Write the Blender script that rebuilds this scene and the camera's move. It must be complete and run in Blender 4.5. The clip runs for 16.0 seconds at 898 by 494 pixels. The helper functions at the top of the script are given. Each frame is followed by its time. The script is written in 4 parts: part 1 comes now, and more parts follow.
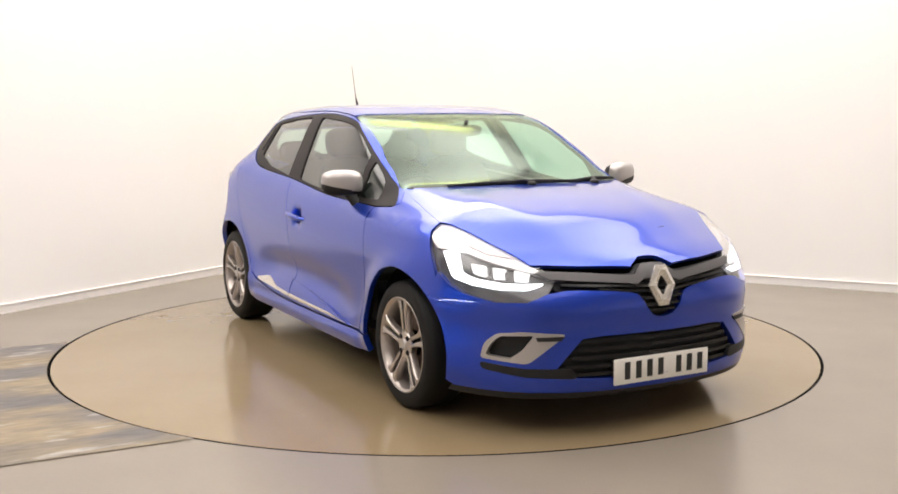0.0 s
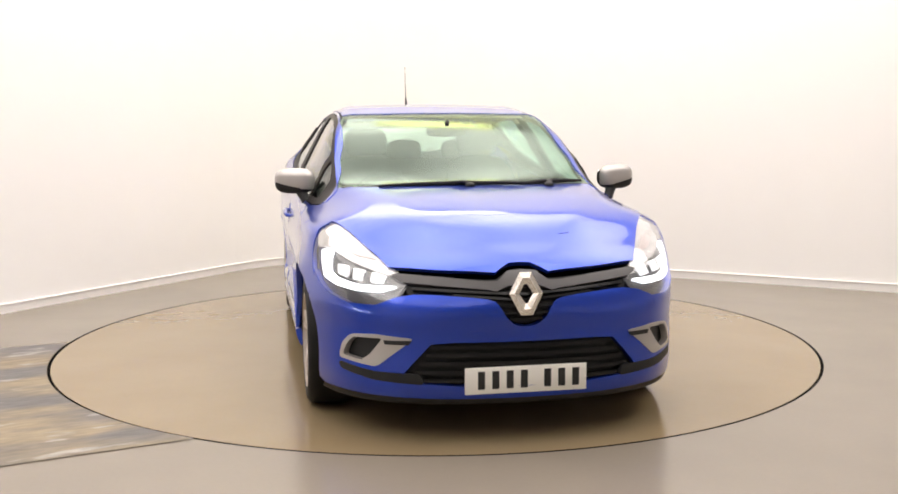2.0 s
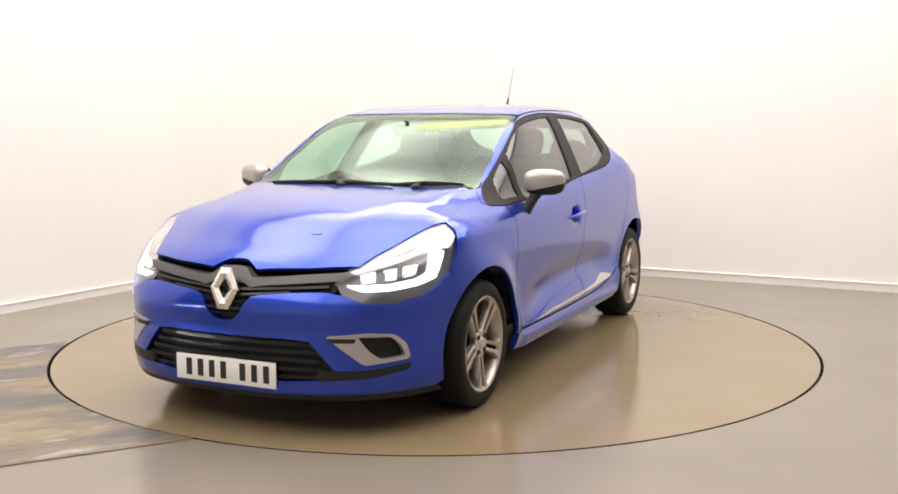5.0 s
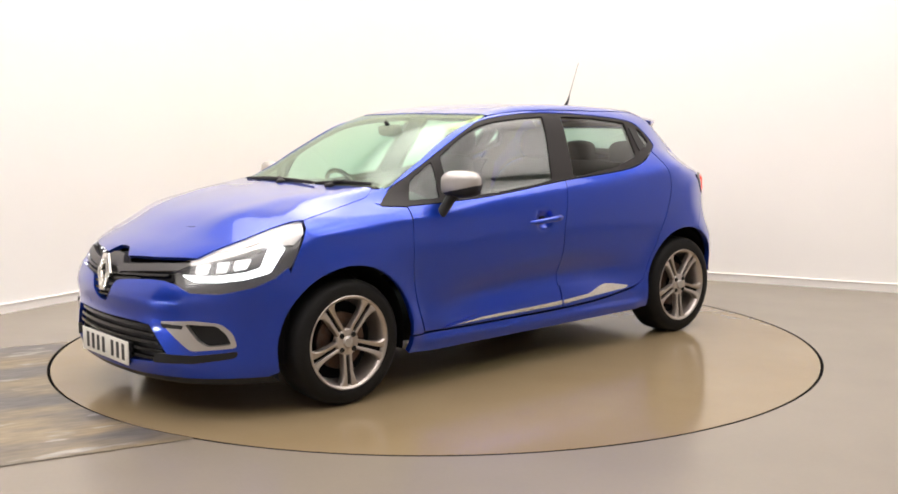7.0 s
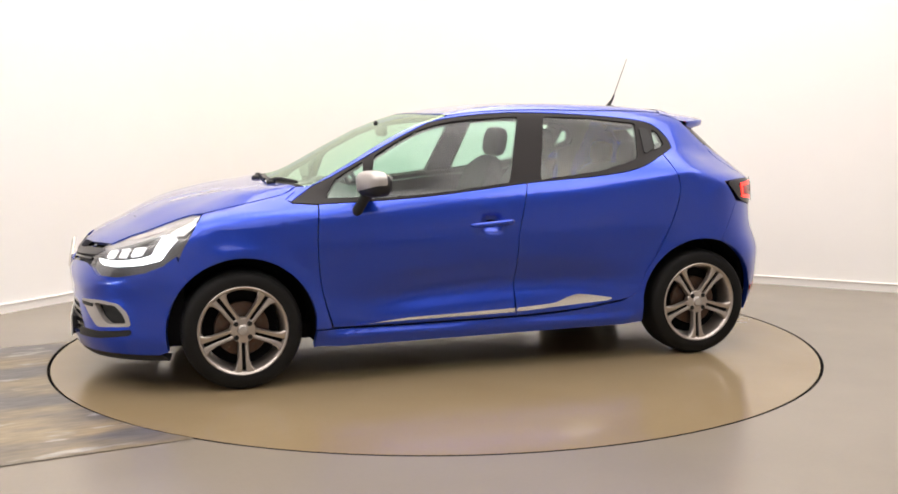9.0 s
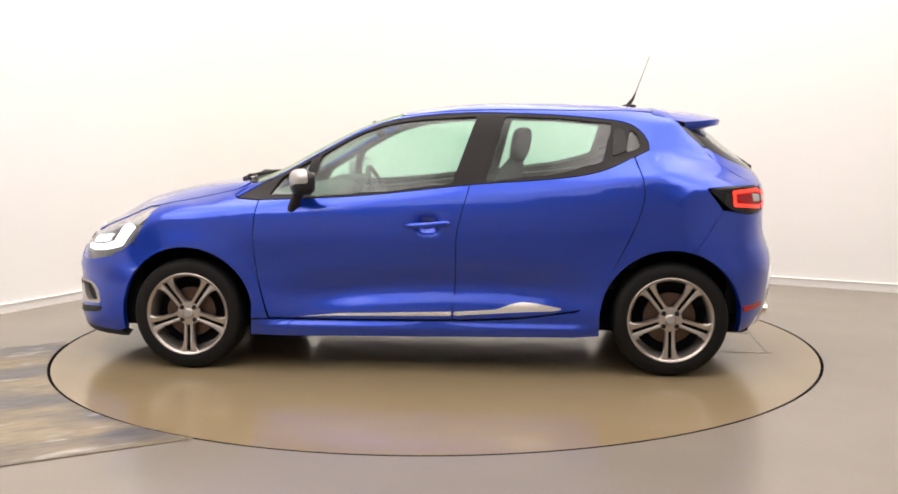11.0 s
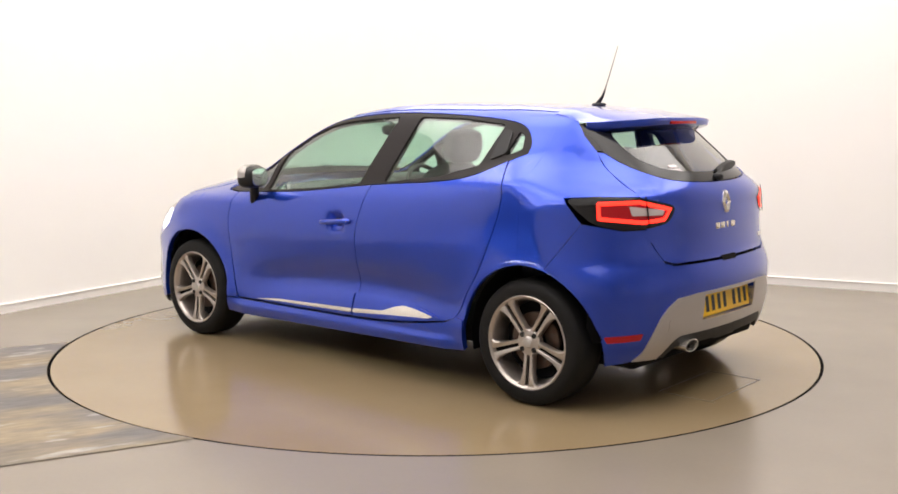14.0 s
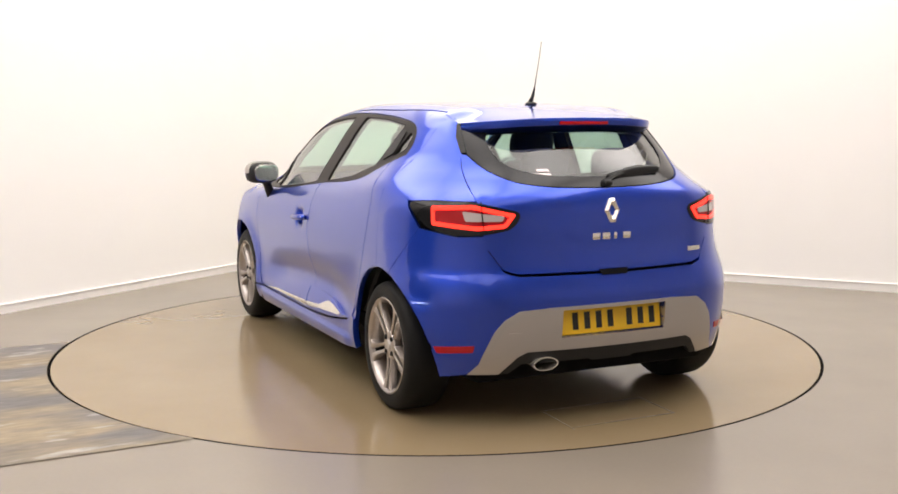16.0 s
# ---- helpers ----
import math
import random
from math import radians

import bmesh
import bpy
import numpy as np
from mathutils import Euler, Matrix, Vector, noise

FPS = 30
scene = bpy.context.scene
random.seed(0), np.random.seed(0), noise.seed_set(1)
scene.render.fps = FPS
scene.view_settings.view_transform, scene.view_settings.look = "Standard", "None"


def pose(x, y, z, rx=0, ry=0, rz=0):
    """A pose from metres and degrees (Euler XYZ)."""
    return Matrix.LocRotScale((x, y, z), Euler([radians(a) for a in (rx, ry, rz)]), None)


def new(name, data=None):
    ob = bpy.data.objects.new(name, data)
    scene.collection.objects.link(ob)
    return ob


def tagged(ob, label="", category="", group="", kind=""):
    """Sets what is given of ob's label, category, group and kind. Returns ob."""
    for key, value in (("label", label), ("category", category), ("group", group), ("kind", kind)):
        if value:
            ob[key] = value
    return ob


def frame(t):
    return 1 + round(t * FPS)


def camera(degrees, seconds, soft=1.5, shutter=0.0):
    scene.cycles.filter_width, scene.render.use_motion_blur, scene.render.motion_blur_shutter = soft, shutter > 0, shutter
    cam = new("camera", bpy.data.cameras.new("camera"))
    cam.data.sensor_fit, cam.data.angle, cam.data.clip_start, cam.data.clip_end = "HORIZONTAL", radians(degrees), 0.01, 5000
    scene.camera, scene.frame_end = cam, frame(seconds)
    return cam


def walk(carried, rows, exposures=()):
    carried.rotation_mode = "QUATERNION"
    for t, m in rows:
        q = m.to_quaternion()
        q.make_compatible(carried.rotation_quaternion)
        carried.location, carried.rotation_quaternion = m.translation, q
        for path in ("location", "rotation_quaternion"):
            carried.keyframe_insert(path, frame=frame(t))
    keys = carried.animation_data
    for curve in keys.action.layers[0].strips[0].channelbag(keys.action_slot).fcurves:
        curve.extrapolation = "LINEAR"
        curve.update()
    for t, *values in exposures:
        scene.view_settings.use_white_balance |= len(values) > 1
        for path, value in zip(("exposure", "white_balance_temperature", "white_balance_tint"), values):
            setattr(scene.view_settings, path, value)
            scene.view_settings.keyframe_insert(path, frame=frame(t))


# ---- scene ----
# ---- camera: it stands still ----
cam = camera(46.68, 16.0, soft=1.7)
STAND = pose(0, -6.311, 1.348, 83.013, 0, -0.687) @ pose(0, 0, 0, 0, 0, -0.174)
walk(cam, [(0.0, STAND), (16.0, STAND)])

# ---- the turntable's turn: seconds and degrees ----
TURN = [(0.0, -61.97), (0.5, -64.12), (1.0, -68.18), (1.5, -73.49), (2.0, -79.72), (2.5, -85.51), (3.0, -91.74), (3.5, -97.52), (4.0, -103.77), (4.5, -109.57), (5.0, -115.72), (5.5, -121.68), (6.0, -127.63), (6.5, -133.58), (7.0, -139.53), (7.5, -145.48), (8.0, -151.29), (8.5, -156.90), (9.0, -162.85), (9.5, -168.60), (10.0, -174.35), (10.5, -180.11), (11.0, -185.86), (11.5, -191.61), (12.0, -197.62), (12.5, -203.16), (13.0, -209.43), (13.5, -215.24), (14.0, -221.45), (14.5, -227.34), (15.0, -233.57), (15.5, -239.40), (16.0, -245.72)]
TABLE_R = 2.243
CAR_ON_TABLE = pose(-0.019, -0.004, 0)

# ---- light: a closed white booth under long ceiling lights ----
world = bpy.data.worlds.new("world")
scene.world = world
world.use_nodes = True
world.node_tree.nodes["Background"].inputs[0].default_value = (1.0, 0.95, 0.9, 1)
world.node_tree.nodes["Background"].inputs[1].default_value = 0.05
scene.view_settings.exposure = 0.0
LAMP_POWER = 3.15

# ---- the car's surface: a rounded solid, positive outside; x ahead, y to its left, z up, origin between the axles on the ground ----
def curve(xs, vs):
    """A smooth curve through a few knots (monotone where they are)."""
    xs, vs = np.array(xs, float), np.array(vs, float)
    if xs[0] > xs[-1]:
        xs, vs = xs[::-1], vs[::-1]
    h = np.diff(xs)
    d = np.diff(vs) / h
    m = np.concatenate([[d[0]], (d[:-1] * h[1:] + d[1:] * h[:-1]) / (h[:-1] + h[1:]), [d[-1]]])
    def at(x):
        x = np.clip(np.asarray(x, float), xs[0], xs[-1])
        i = np.clip(np.searchsorted(xs, x) - 1, 0, len(h) - 1)
        t = (x - xs[i]) / h[i]
        return ((2 * t**3 - 3 * t**2 + 1) * vs[i] + (t**3 - 2 * t**2 + t) * h[i] * m[i]
                + (-2 * t**3 + 3 * t**2) * vs[i + 1] + (t**3 - t**2) * h[i] * m[i + 1])
    return at


def ramp(x, a, b):
    t = np.clip((np.asarray(x, float) - a) / (b - a), 0, 1)
    return t * t * (3 - 2 * t)


HUB_X, HUB_Z, ARCH = 1.2945, 0.302, 0.372
top_line = curve([2.2, 2.10, 2.04, 1.95, 1.885, 1.70, 1.478, 1.255, 1.12, 1.02, 0.927, 0.723, 0.447, 0.237, 0.058, -0.123, -0.42, -0.72, -1.12, -1.40, -1.56, -1.70, -1.80],
                 [0.56, 0.66, 0.715, 0.77, 0.80, 0.892, 0.954, 0.993, 1.011, 1.027, 1.062, 1.170, 1.306, 1.377, 1.411, 1.434, 1.446, 1.441, 1.420, 1.390, 1.365, 1.33, 1.28])
belt_line = curve([2.2, 0.9, 0.0, -0.5, -0.9, -1.2, -1.5, -2.0], [0.94, 0.955, 0.995, 1.03, 1.085, 1.13, 1.10, 1.06])
flank = curve([0.10, 0.16, 0.22, 0.30, 0.45, 0.60, 0.72, 0.80, 0.87, 0.93, 0.98, 1.05, 1.20, 1.30, 1.38, 1.45],
              [0.79, 0.835, 0.862, 0.874, 0.866, 0.874, 0.884, 0.880, 0.868, 0.848, 0.818, 0.785, 0.708, 0.655, 0.600, 0.54])
nose = curve([0.10, 0.16, 0.22, 0.35, 0.46, 0.56, 0.66, 0.74, 0.82, 0.95], [2.00, 2.09, 2.12, 2.125, 2.12, 2.13, 2.11, 2.085, 2.02, 1.86])
tail = curve([0.12, 0.20, 0.28, 0.38, 0.50, 0.59, 0.65, 0.70, 0.76, 0.90, 1.00, 1.08, 1.20, 1.33, 1.45],
             [-1.78, -1.83, -1.87, -1.90, -1.915, -1.918, -1.902, -1.882, -1.873, -1.868, -1.855, -1.81, -1.675, -1.52, -1.38])


def smooth_max(a, b, r):
    h = np.clip(0.5 + 0.5 * (a - b) / r, 0, 1)
    return b + (a - b) * h + r * h * (1 - h)


def solid(x, y, z):
    x, y, z = np.broadcast_arrays(np.asarray(x, float), np.abs(np.asarray(y, float)), np.asarray(z, float))
    bow = 0.28 * ramp(x, -0.5, 0.5) + 0.12 * ramp(x, 0.8, 1.2)
    top = z - (top_line(x + bow * y * y) - 0.05 * y * y * ramp(-x, -0.5, 0.3))
    belt = belt_line(x)
    low = np.where(z < 0.6, z, 0.6 + (z - 0.6) * 0.38 / (belt - 0.6))
    zr = np.where(z < belt, low, 0.98 + (z - belt) * 0.42 / (1.40 - belt))
    w = flank(zr)
    up = ramp(z - belt, -0.10, 0.06)
    w = w - up * (0.115 * np.clip((x - 0.2) / 0.8, 0, 2) ** 2 + 0.055 * np.clip((-x - 0.2) / 1.0, 0, 2) ** 2 + 0.30 * np.clip(-x - 0.9, 0, 1) ** 2)
    w = w - ramp(z, 0.9, 1.08) * (1 - up) * 0.8 * np.clip(-x - 1.15, 0, 1) ** 2
    w = w - (1 - up) * ramp(z, 0.5, 0.9) * 0.032 * np.clip((x - 0.9) / 0.6, 0, 2) ** 2
    w = w - (1 - up) * 0.035 * np.clip((-x - 1.35) / 0.5, 0, 2) ** 2
    for hub in (HUB_X, -HUB_X):
        r = np.hypot(x - hub, z - HUB_Z)
        w = w + (0.022 if hub > 0 else 0.010) * np.exp(-((r - 0.36) / 0.07) ** 2) * ramp(z, 0.1, 0.3)
    # the scooped lower door
    w = w - 0.036 * np.exp(-((z - 0.475 + 0.09 * (x + 0.2) ** 2) / 0.082) ** 2) * ramp(x, -0.98, -0.45) * ramp(-x, -0.90, -0.35)
    side = y - w
    y2 = y * y
    front = x - (nose(z) - 0.26 * y2 - 0.86 * y2**3)
    back = (tail(z) + (0.17 + 0.30 * ramp(z, 0.98, 1.15)) * y2 + (0.50 + 0.30 * ramp(z, 0.50, 0.95)) * y2**3) - x
    f = smooth_max(side * 0.9, top * 0.85, 0.07)
    f = smooth_max(f, front, 0.09)
    f = smooth_max(f, back, 0.06)
    return smooth_max(f, 0.15 - z, 0.03)


def cast(origins, ways, reach):
    """Where rays that come from outside first meet the solid."""
    o, d = np.asarray(origins, float), np.asarray(ways, float)
    n = 70
    ts = np.linspace(0, reach, n)
    p = o[:, None] + d[:, None] * ts[None, :, None]
    inside = solid(p[..., 0], p[..., 1], p[..., 2]) < 0
    k = np.where(inside.any(1), inside.argmax(1), n - 1)
    a, b = ts[np.maximum(k - 1, 0)], ts[k]
    for _ in range(24):
        m = (a + b) / 2
        q = o + d * m[:, None]
        hit = solid(q[:, 0], q[:, 1], q[:, 2]) < 0
        a, b = np.where(hit, a, m), np.where(hit, m, b)
    return o + d * b[:, None], inside.any(1)


def normals(p):
    e = 0.004
    g = np.stack([solid(*(p + e * k).T) - solid(*(p - e * k).T) for k in np.eye(3)], -1)
    return g / np.maximum(np.linalg.norm(g, axis=1, keepdims=True), 1e-9)

# ---- materials ----
def material(name, color, rough=0.5, metal=0.0, coat=0.0, coat_rough=0.03, spec=0.5, grain=None, bump=None, patch=None, rough_var=0.0, stretch=None, patch_edge=(0.30, 0.70), coat_ior=1.48, bump_detail=4, scuff=None):
    """A plain surface with two scales of variation. grain: (size in m, amount); patch: (size, amount, second colour); bump: (size, metres)."""
    m = bpy.data.materials.new(name)
    m.use_nodes = True
    nt = m.node_tree
    b = nt.nodes["Principled BSDF"]
    b.inputs["Base Color"].default_value = (*color, 1)
    b.inputs["Roughness"].default_value = rough
    b.inputs["Metallic"].default_value = metal
    b.inputs["Coat Weight"].default_value = coat
    b.inputs["Coat Roughness"].default_value = coat_rough
    b.inputs["Specular IOR Level"].default_value = spec
    b.inputs["Coat IOR"].default_value = coat_ior
    if not (grain or bump or patch or rough_var):
        return m
    tc = nt.nodes.new("ShaderNodeTexCoord")
    space = tc.outputs["Object"]
    if stretch:
        turn, squeeze = nt.nodes.new("ShaderNodeMapping"), nt.nodes.new("ShaderNodeMapping")
        turn.inputs["Rotation"].default_value = (0, 0, radians(-stretch[0]))
        squeeze.inputs["Scale"].default_value = (1 / stretch[1], 1, 1)
        nt.links.new(space, turn.inputs[0])
        nt.links.new(turn.outputs[0], squeeze.inputs[0])
        space = squeeze.outputs[0]
    def tex(size, detail=4):
        n = nt.nodes.new("ShaderNodeTexNoise")
        n.inputs["Scale"].default_value = 1 / size
        n.inputs["Detail"].default_value = detail
        nt.links.new(space, n.inputs["Vector"])
        return n
    out = None
    if patch:
        n = tex(patch[0], 6)
        r = nt.nodes.new("ShaderNodeMapRange")
        r.inputs[1].default_value, r.inputs[2].default_value, r.inputs[4].default_value = *patch_edge, patch[1]
        nt.links.new(n.outputs["Fac"], r.inputs[0])
        mix = nt.nodes.new("ShaderNodeMix")
        mix.data_type = "RGBA"
        mix.inputs[6].default_value, mix.inputs[7].default_value = (*color, 1), (*patch[2], 1)
        nt.links.new(r.outputs[0], mix.inputs[0])
        out = mix.outputs[2]
    if scuff:
        n = tex(scuff[0], 8)
        r = nt.nodes.new("ShaderNodeMapRange")
        r.inputs[1].default_value, r.inputs[2].default_value, r.inputs[4].default_value = 0.60, 0.66, 0.85
        nt.links.new(n.outputs["Fac"], r.inputs[0])
        mix = nt.nodes.new("ShaderNodeMix")
        mix.data_type = "RGBA"
        mix.inputs[7].default_value = (*scuff[1], 1)
        nt.links.new(r.outputs[0], mix.inputs[0])
        nt.links.new(out, mix.inputs[6])
        out = mix.outputs[2]
    if grain:
        n = tex(grain[0])
        r = nt.nodes.new("ShaderNodeMapRange")
        r.inputs[3].default_value, r.inputs[4].default_value = 1 - grain[1], 1 + grain[1]
        nt.links.new(n.outputs["Fac"], r.inputs[0])
        mix = nt.nodes.new("ShaderNodeMix")
        mix.data_type, mix.blend_type = "RGBA", "MULTIPLY"
        mix.inputs[0].default_value = 1
        mix.inputs[6].default_value = (*color, 1)
        if out:
            nt.links.new(out, mix.inputs[6])
        nt.links.new(r.outputs[0], mix.inputs[7])
        out = mix.outputs[2]
    if out:
        nt.links.new(out, b.inputs["Base Color"])
    if rough_var:
        n = tex(0.35, 5)
        r = nt.nodes.new("ShaderNodeMapRange")
        r.inputs[3].default_value, r.inputs[4].default_value = rough - rough_var, rough + rough_var
        nt.links.new(n.outputs["Fac"], r.inputs[0])
        nt.links.new(r.outputs[0], b.inputs["Roughness"])
    if bump:
        n = tex(bump[0], bump_detail)
        k = nt.nodes.new("ShaderNodeBump")
        k.inputs["Distance"].default_value = bump[1]
        nt.links.new(n.outputs["Fac"], k.inputs["Height"])
        nt.links.new(k.outputs[0], b.inputs["Normal"])
    return m


def glowing(name, color, strength, base=(0.8, 0.8, 0.8)):
    m = material(name, base, 0.3)
    b = m.node_tree.nodes["Principled BSDF"]
    b.inputs["Emission Color"].default_value = (*color, 1)
    b.inputs["Emission Strength"].default_value = strength
    return m


def clear(name, color, rough=0.0, sheen=(1, 1, 1)):
    """Thin glass: a tinted see-through sheet with a mirror gloss."""
    m = bpy.data.materials.new(name)
    m.use_nodes = True
    nt = m.node_tree
    nt.nodes.remove(nt.nodes["Principled BSDF"])
    t, g, mix, fr, power, gain = (nt.nodes.new("ShaderNode" + k) for k in ("BsdfTransparent", "BsdfGlossy", "MixShader", "LayerWeight", "Math", "MapRange"))
    t.inputs[0].default_value = (*color, 1)
    g.inputs["Roughness"].default_value = rough
    g.inputs["Color"].default_value = (*sheen, 1)
    # gloss rises towards the edge, alike from both sides of the pane
    fr.inputs[0].default_value = 0.5
    power.operation = "POWER"
    power.inputs[1].default_value = 3.2
    gain.inputs[3].default_value, gain.inputs[4].default_value = 0.055, 0.90
    nt.links.new(fr.outputs["Facing"], power.inputs[0])
    nt.links.new(power.outputs[0], gain.inputs[0])
    nt.links.new(gain.outputs[0], mix.inputs[0])
    nt.links.new(t.outputs[0], mix.inputs[1])
    nt.links.new(g.outputs[0], mix.inputs[2])
    nt.links.new(mix.outputs[0], nt.nodes["Material Output"].inputs[0])
    return m


PAINT = material("blue_paint", (0.0080, 0.049, 0.47), 0.31, 0.78, 1.0, 0.02, grain=(0.0015, 0.10), coat_ior=1.5)
BLACK_GLOSS = material("gloss_black", (0.010, 0.010, 0.011), 0.14, spec=0.32)
BLACK = material("black_plastic", (0.014, 0.014, 0.015), 0.5, spec=0.3, grain=(0.004, 0.15), bump=(0.003, 0.0004))
PILLAR = material("pillar_black", (0.018, 0.0155, 0.0155), 0.45, spec=0.15, grain=(0.004, 0.1))
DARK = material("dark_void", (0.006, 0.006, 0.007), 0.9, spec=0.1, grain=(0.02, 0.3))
RUBBER = material("tyre_rubber", (0.0075, 0.0073, 0.0073), 0.6, spec=0.2, grain=(0.01, 0.2), bump=(0.004, 0.0006))
ALLOY = material("alloy", (0.47, 0.425, 0.395), 0.30, 0.8, grain=(0.01, 0.08), patch=(0.05, 0.35, (0.36, 0.325, 0.30)))
SILVER = material("silver_paint", (0.44, 0.415, 0.40), 0.34, 0.55, 0.5, grain=(0.002, 0.08))
SATIN = material("satin_grey", (0.075, 0.071, 0.073), 0.42, 0.35, grain=(0.004, 0.06))
CHROME = material("chrome", (0.82, 0.79, 0.74), 0.22, 0.85)
STEEL = material("brake_disc", (0.11, 0.085, 0.07), 0.45, 0.6, patch=(0.03, 0.7, (0.10, 0.035, 0.015)))
FABRIC = material("seat_cloth", (0.028, 0.028, 0.030), 0.85, grain=(0.006, 0.25), bump=(0.003, 0.0008))
TRIM = material("cabin_trim", (0.035, 0.035, 0.037), 0.6, grain=(0.01, 0.15), bump=(0.004, 0.0005))
LINER = material("headliner", (0.55, 0.54, 0.50), 0.9, grain=(0.006, 0.06))
PLATE_WHITE = material("plate_white", (0.80, 0.78, 0.73), 0.35, grain=(0.02, 0.03))
PLATE_YELLOW = material("plate_yellow", (0.85, 0.52, 0.02), 0.35, grain=(0.02, 0.03))
INK = material("plate_ink", (0.012, 0.012, 0.012), 0.5)
RED = material("red_lens", (0.40, 0.006, 0.012), 0.2, spec=0.4)
RED_GLOW = glowing("red_light", (1.0, 0.028, 0.014), 3.0, (0.20, 0.004, 0.004))
CLEAR_LENS = material("frosted_lens", (0.50, 0.43, 0.43), 0.15, coat=1.0)
LED = glowing("white_light", (0.93, 0.96, 1.0), 3.5)
LED_SOFT = glowing("white_light_soft", (0.93, 0.95, 1.0), 0.55)
REFLECTOR = material("lamp_reflector", (0.52, 0.51, 0.51), 0.26, 0.6, coat=0.5)
GLASS = clear("window_glass", (0.65, 0.88, 0.78))
GLASS_DARK = clear("rear_glass", (0.62, 0.70, 0.66))
SCREEN_GLASS = clear("windscreen_glass", (0.62, 0.84, 0.73), 0.13, (0.72, 0.86, 0.74))
LENS = clear("lamp_glass", (0.97, 0.97, 0.97))
MIRROR = material("mirror", (0.85, 0.87, 0.86), 0.02, 1.0)

WALL = material("white_wall", (0.86, 0.84, 0.82), 0.75, grain=(0.25, 0.012), patch=(1.4, 0.5, (0.84, 0.815, 0.79)), bump=(0.01, 0.0003))
SKIRTING = material("skirting_white", (0.82, 0.79, 0.76), 0.5, grain=(0.05, 0.03))
CEILING = material("ceiling_white", (0.85, 0.83, 0.80), 0.85, grain=(0.2, 0.03))
FLOOR = material("floor_epoxy", (0.248, 0.213, 0.172), 0.24, grain=(0.02, 0.03), patch=(0.9, 0.6, (0.212, 0.184, 0.150)), rough_var=0.06, bump=(0.25, 0.001), bump_detail=1)
DISC = material("turntable_paint", (0.270, 0.206, 0.124), 0.14, grain=(0.02, 0.03), patch=(0.8, 0.6, (0.238, 0.174, 0.094)), rough_var=0.05, bump=(0.22, 0.0013), bump_detail=1)
BEZEL = material("lamp_bezel", (0.12, 0.12, 0.125), 0.25, 0.5)
ROLLER = material("roller_door_grey", (0.07, 0.072, 0.08), 0.5, grain=(0.05, 0.1))
DAYLIGHT = glowing("daylight", (0.95, 0.98, 1.0), 45.0)
GAP = material("gap_shade", (0.008, 0.0075, 0.007), 0.95, spec=0.0, grain=(0.02, 0.3))
STRIP = material("scuffed_strip", (0.098, 0.090, 0.090), 0.34, grain=(0.035, 0.75), patch=(0.30, 0.9, (0.25, 0.19, 0.11)), bump=(0.03, 0.0010), rough_var=0.14, stretch=(27, 3.2), patch_edge=(0.44, 0.62), scuff=(0.11, (0.36, 0.34, 0.32)))
# unseen wall: pale so it bounces light onto the car's near side
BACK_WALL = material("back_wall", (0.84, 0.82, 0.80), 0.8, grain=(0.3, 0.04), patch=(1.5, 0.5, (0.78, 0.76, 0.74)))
def diffuser(name, color, strength, length, width):
    """A lit diffuser sheet, its glow faded towards the rim to soften reflected edges."""
    m = glowing(name, color, strength)
    nt = m.node_tree
    tc, sep = nt.nodes.new("ShaderNodeTexCoord"), nt.nodes.new("ShaderNodeSeparateXYZ")
    nt.links.new(tc.outputs["Object"], sep.inputs[0])
    falls = []
    for axis, size in ((0, length), (1, width)):
        k, sq, inv = (nt.nodes.new("ShaderNodeMath") for _ in range(3))
        k.operation, k.inputs[1].default_value = "MULTIPLY", 2 / size
        sq.operation, sq.inputs[1].default_value = "MULTIPLY", 1.0
        inv.operation, inv.inputs[0].default_value = "SUBTRACT", 1.0
        nt.links.new(sep.outputs[axis], k.inputs[0])
        nt.links.new(k.outputs[0], sq.inputs[0])
        nt.links.new(k.outputs[0], sq.inputs[1])
        nt.links.new(sq.outputs[0], inv.inputs[1])
        falls.append(inv)
    both_ways, level = nt.nodes.new("ShaderNodeMath"), nt.nodes.new("ShaderNodeMapRange")
    both_ways.operation = "MULTIPLY"
    nt.links.new(falls[0].outputs[0], both_ways.inputs[0])
    nt.links.new(falls[1].outputs[0], both_ways.inputs[1])
    level.inputs[3].default_value, level.inputs[4].default_value = 0.65 * strength, 1.43 * strength
    nt.links.new(both_ways.outputs[0], level.inputs[0])
    nt.links.new(level.outputs[0], nt.nodes["Principled BSDF"].inputs["Emission Strength"])
    return m


# darker copy of the unseen wall: its colour carries the dimness the doors mirror
DIMMED_WALL = material("dimmed_wall", (0.74, 0.72, 0.70), 0.8, grain=(0.3, 0.06), patch=(1.5, 0.5, (0.68, 0.66, 0.64)))
TUBE = diffuser("tube_light", (1.0, 0.934, 0.888), LAMP_POWER, 2.5, 1.9)
TUBE_DIM = diffuser("tube_light_dim", (1.0, 0.934, 0.888), LAMP_POWER * 0.42, 2.5, 1.9)
TUBE_WARM = diffuser("tube_light_yellow", (1.0, 0.93, 0.40), LAMP_POWER * 1.5, 1.5, 0.7)
FIXTURE = material("fixture_white", (0.8, 0.8, 0.78), 0.4)

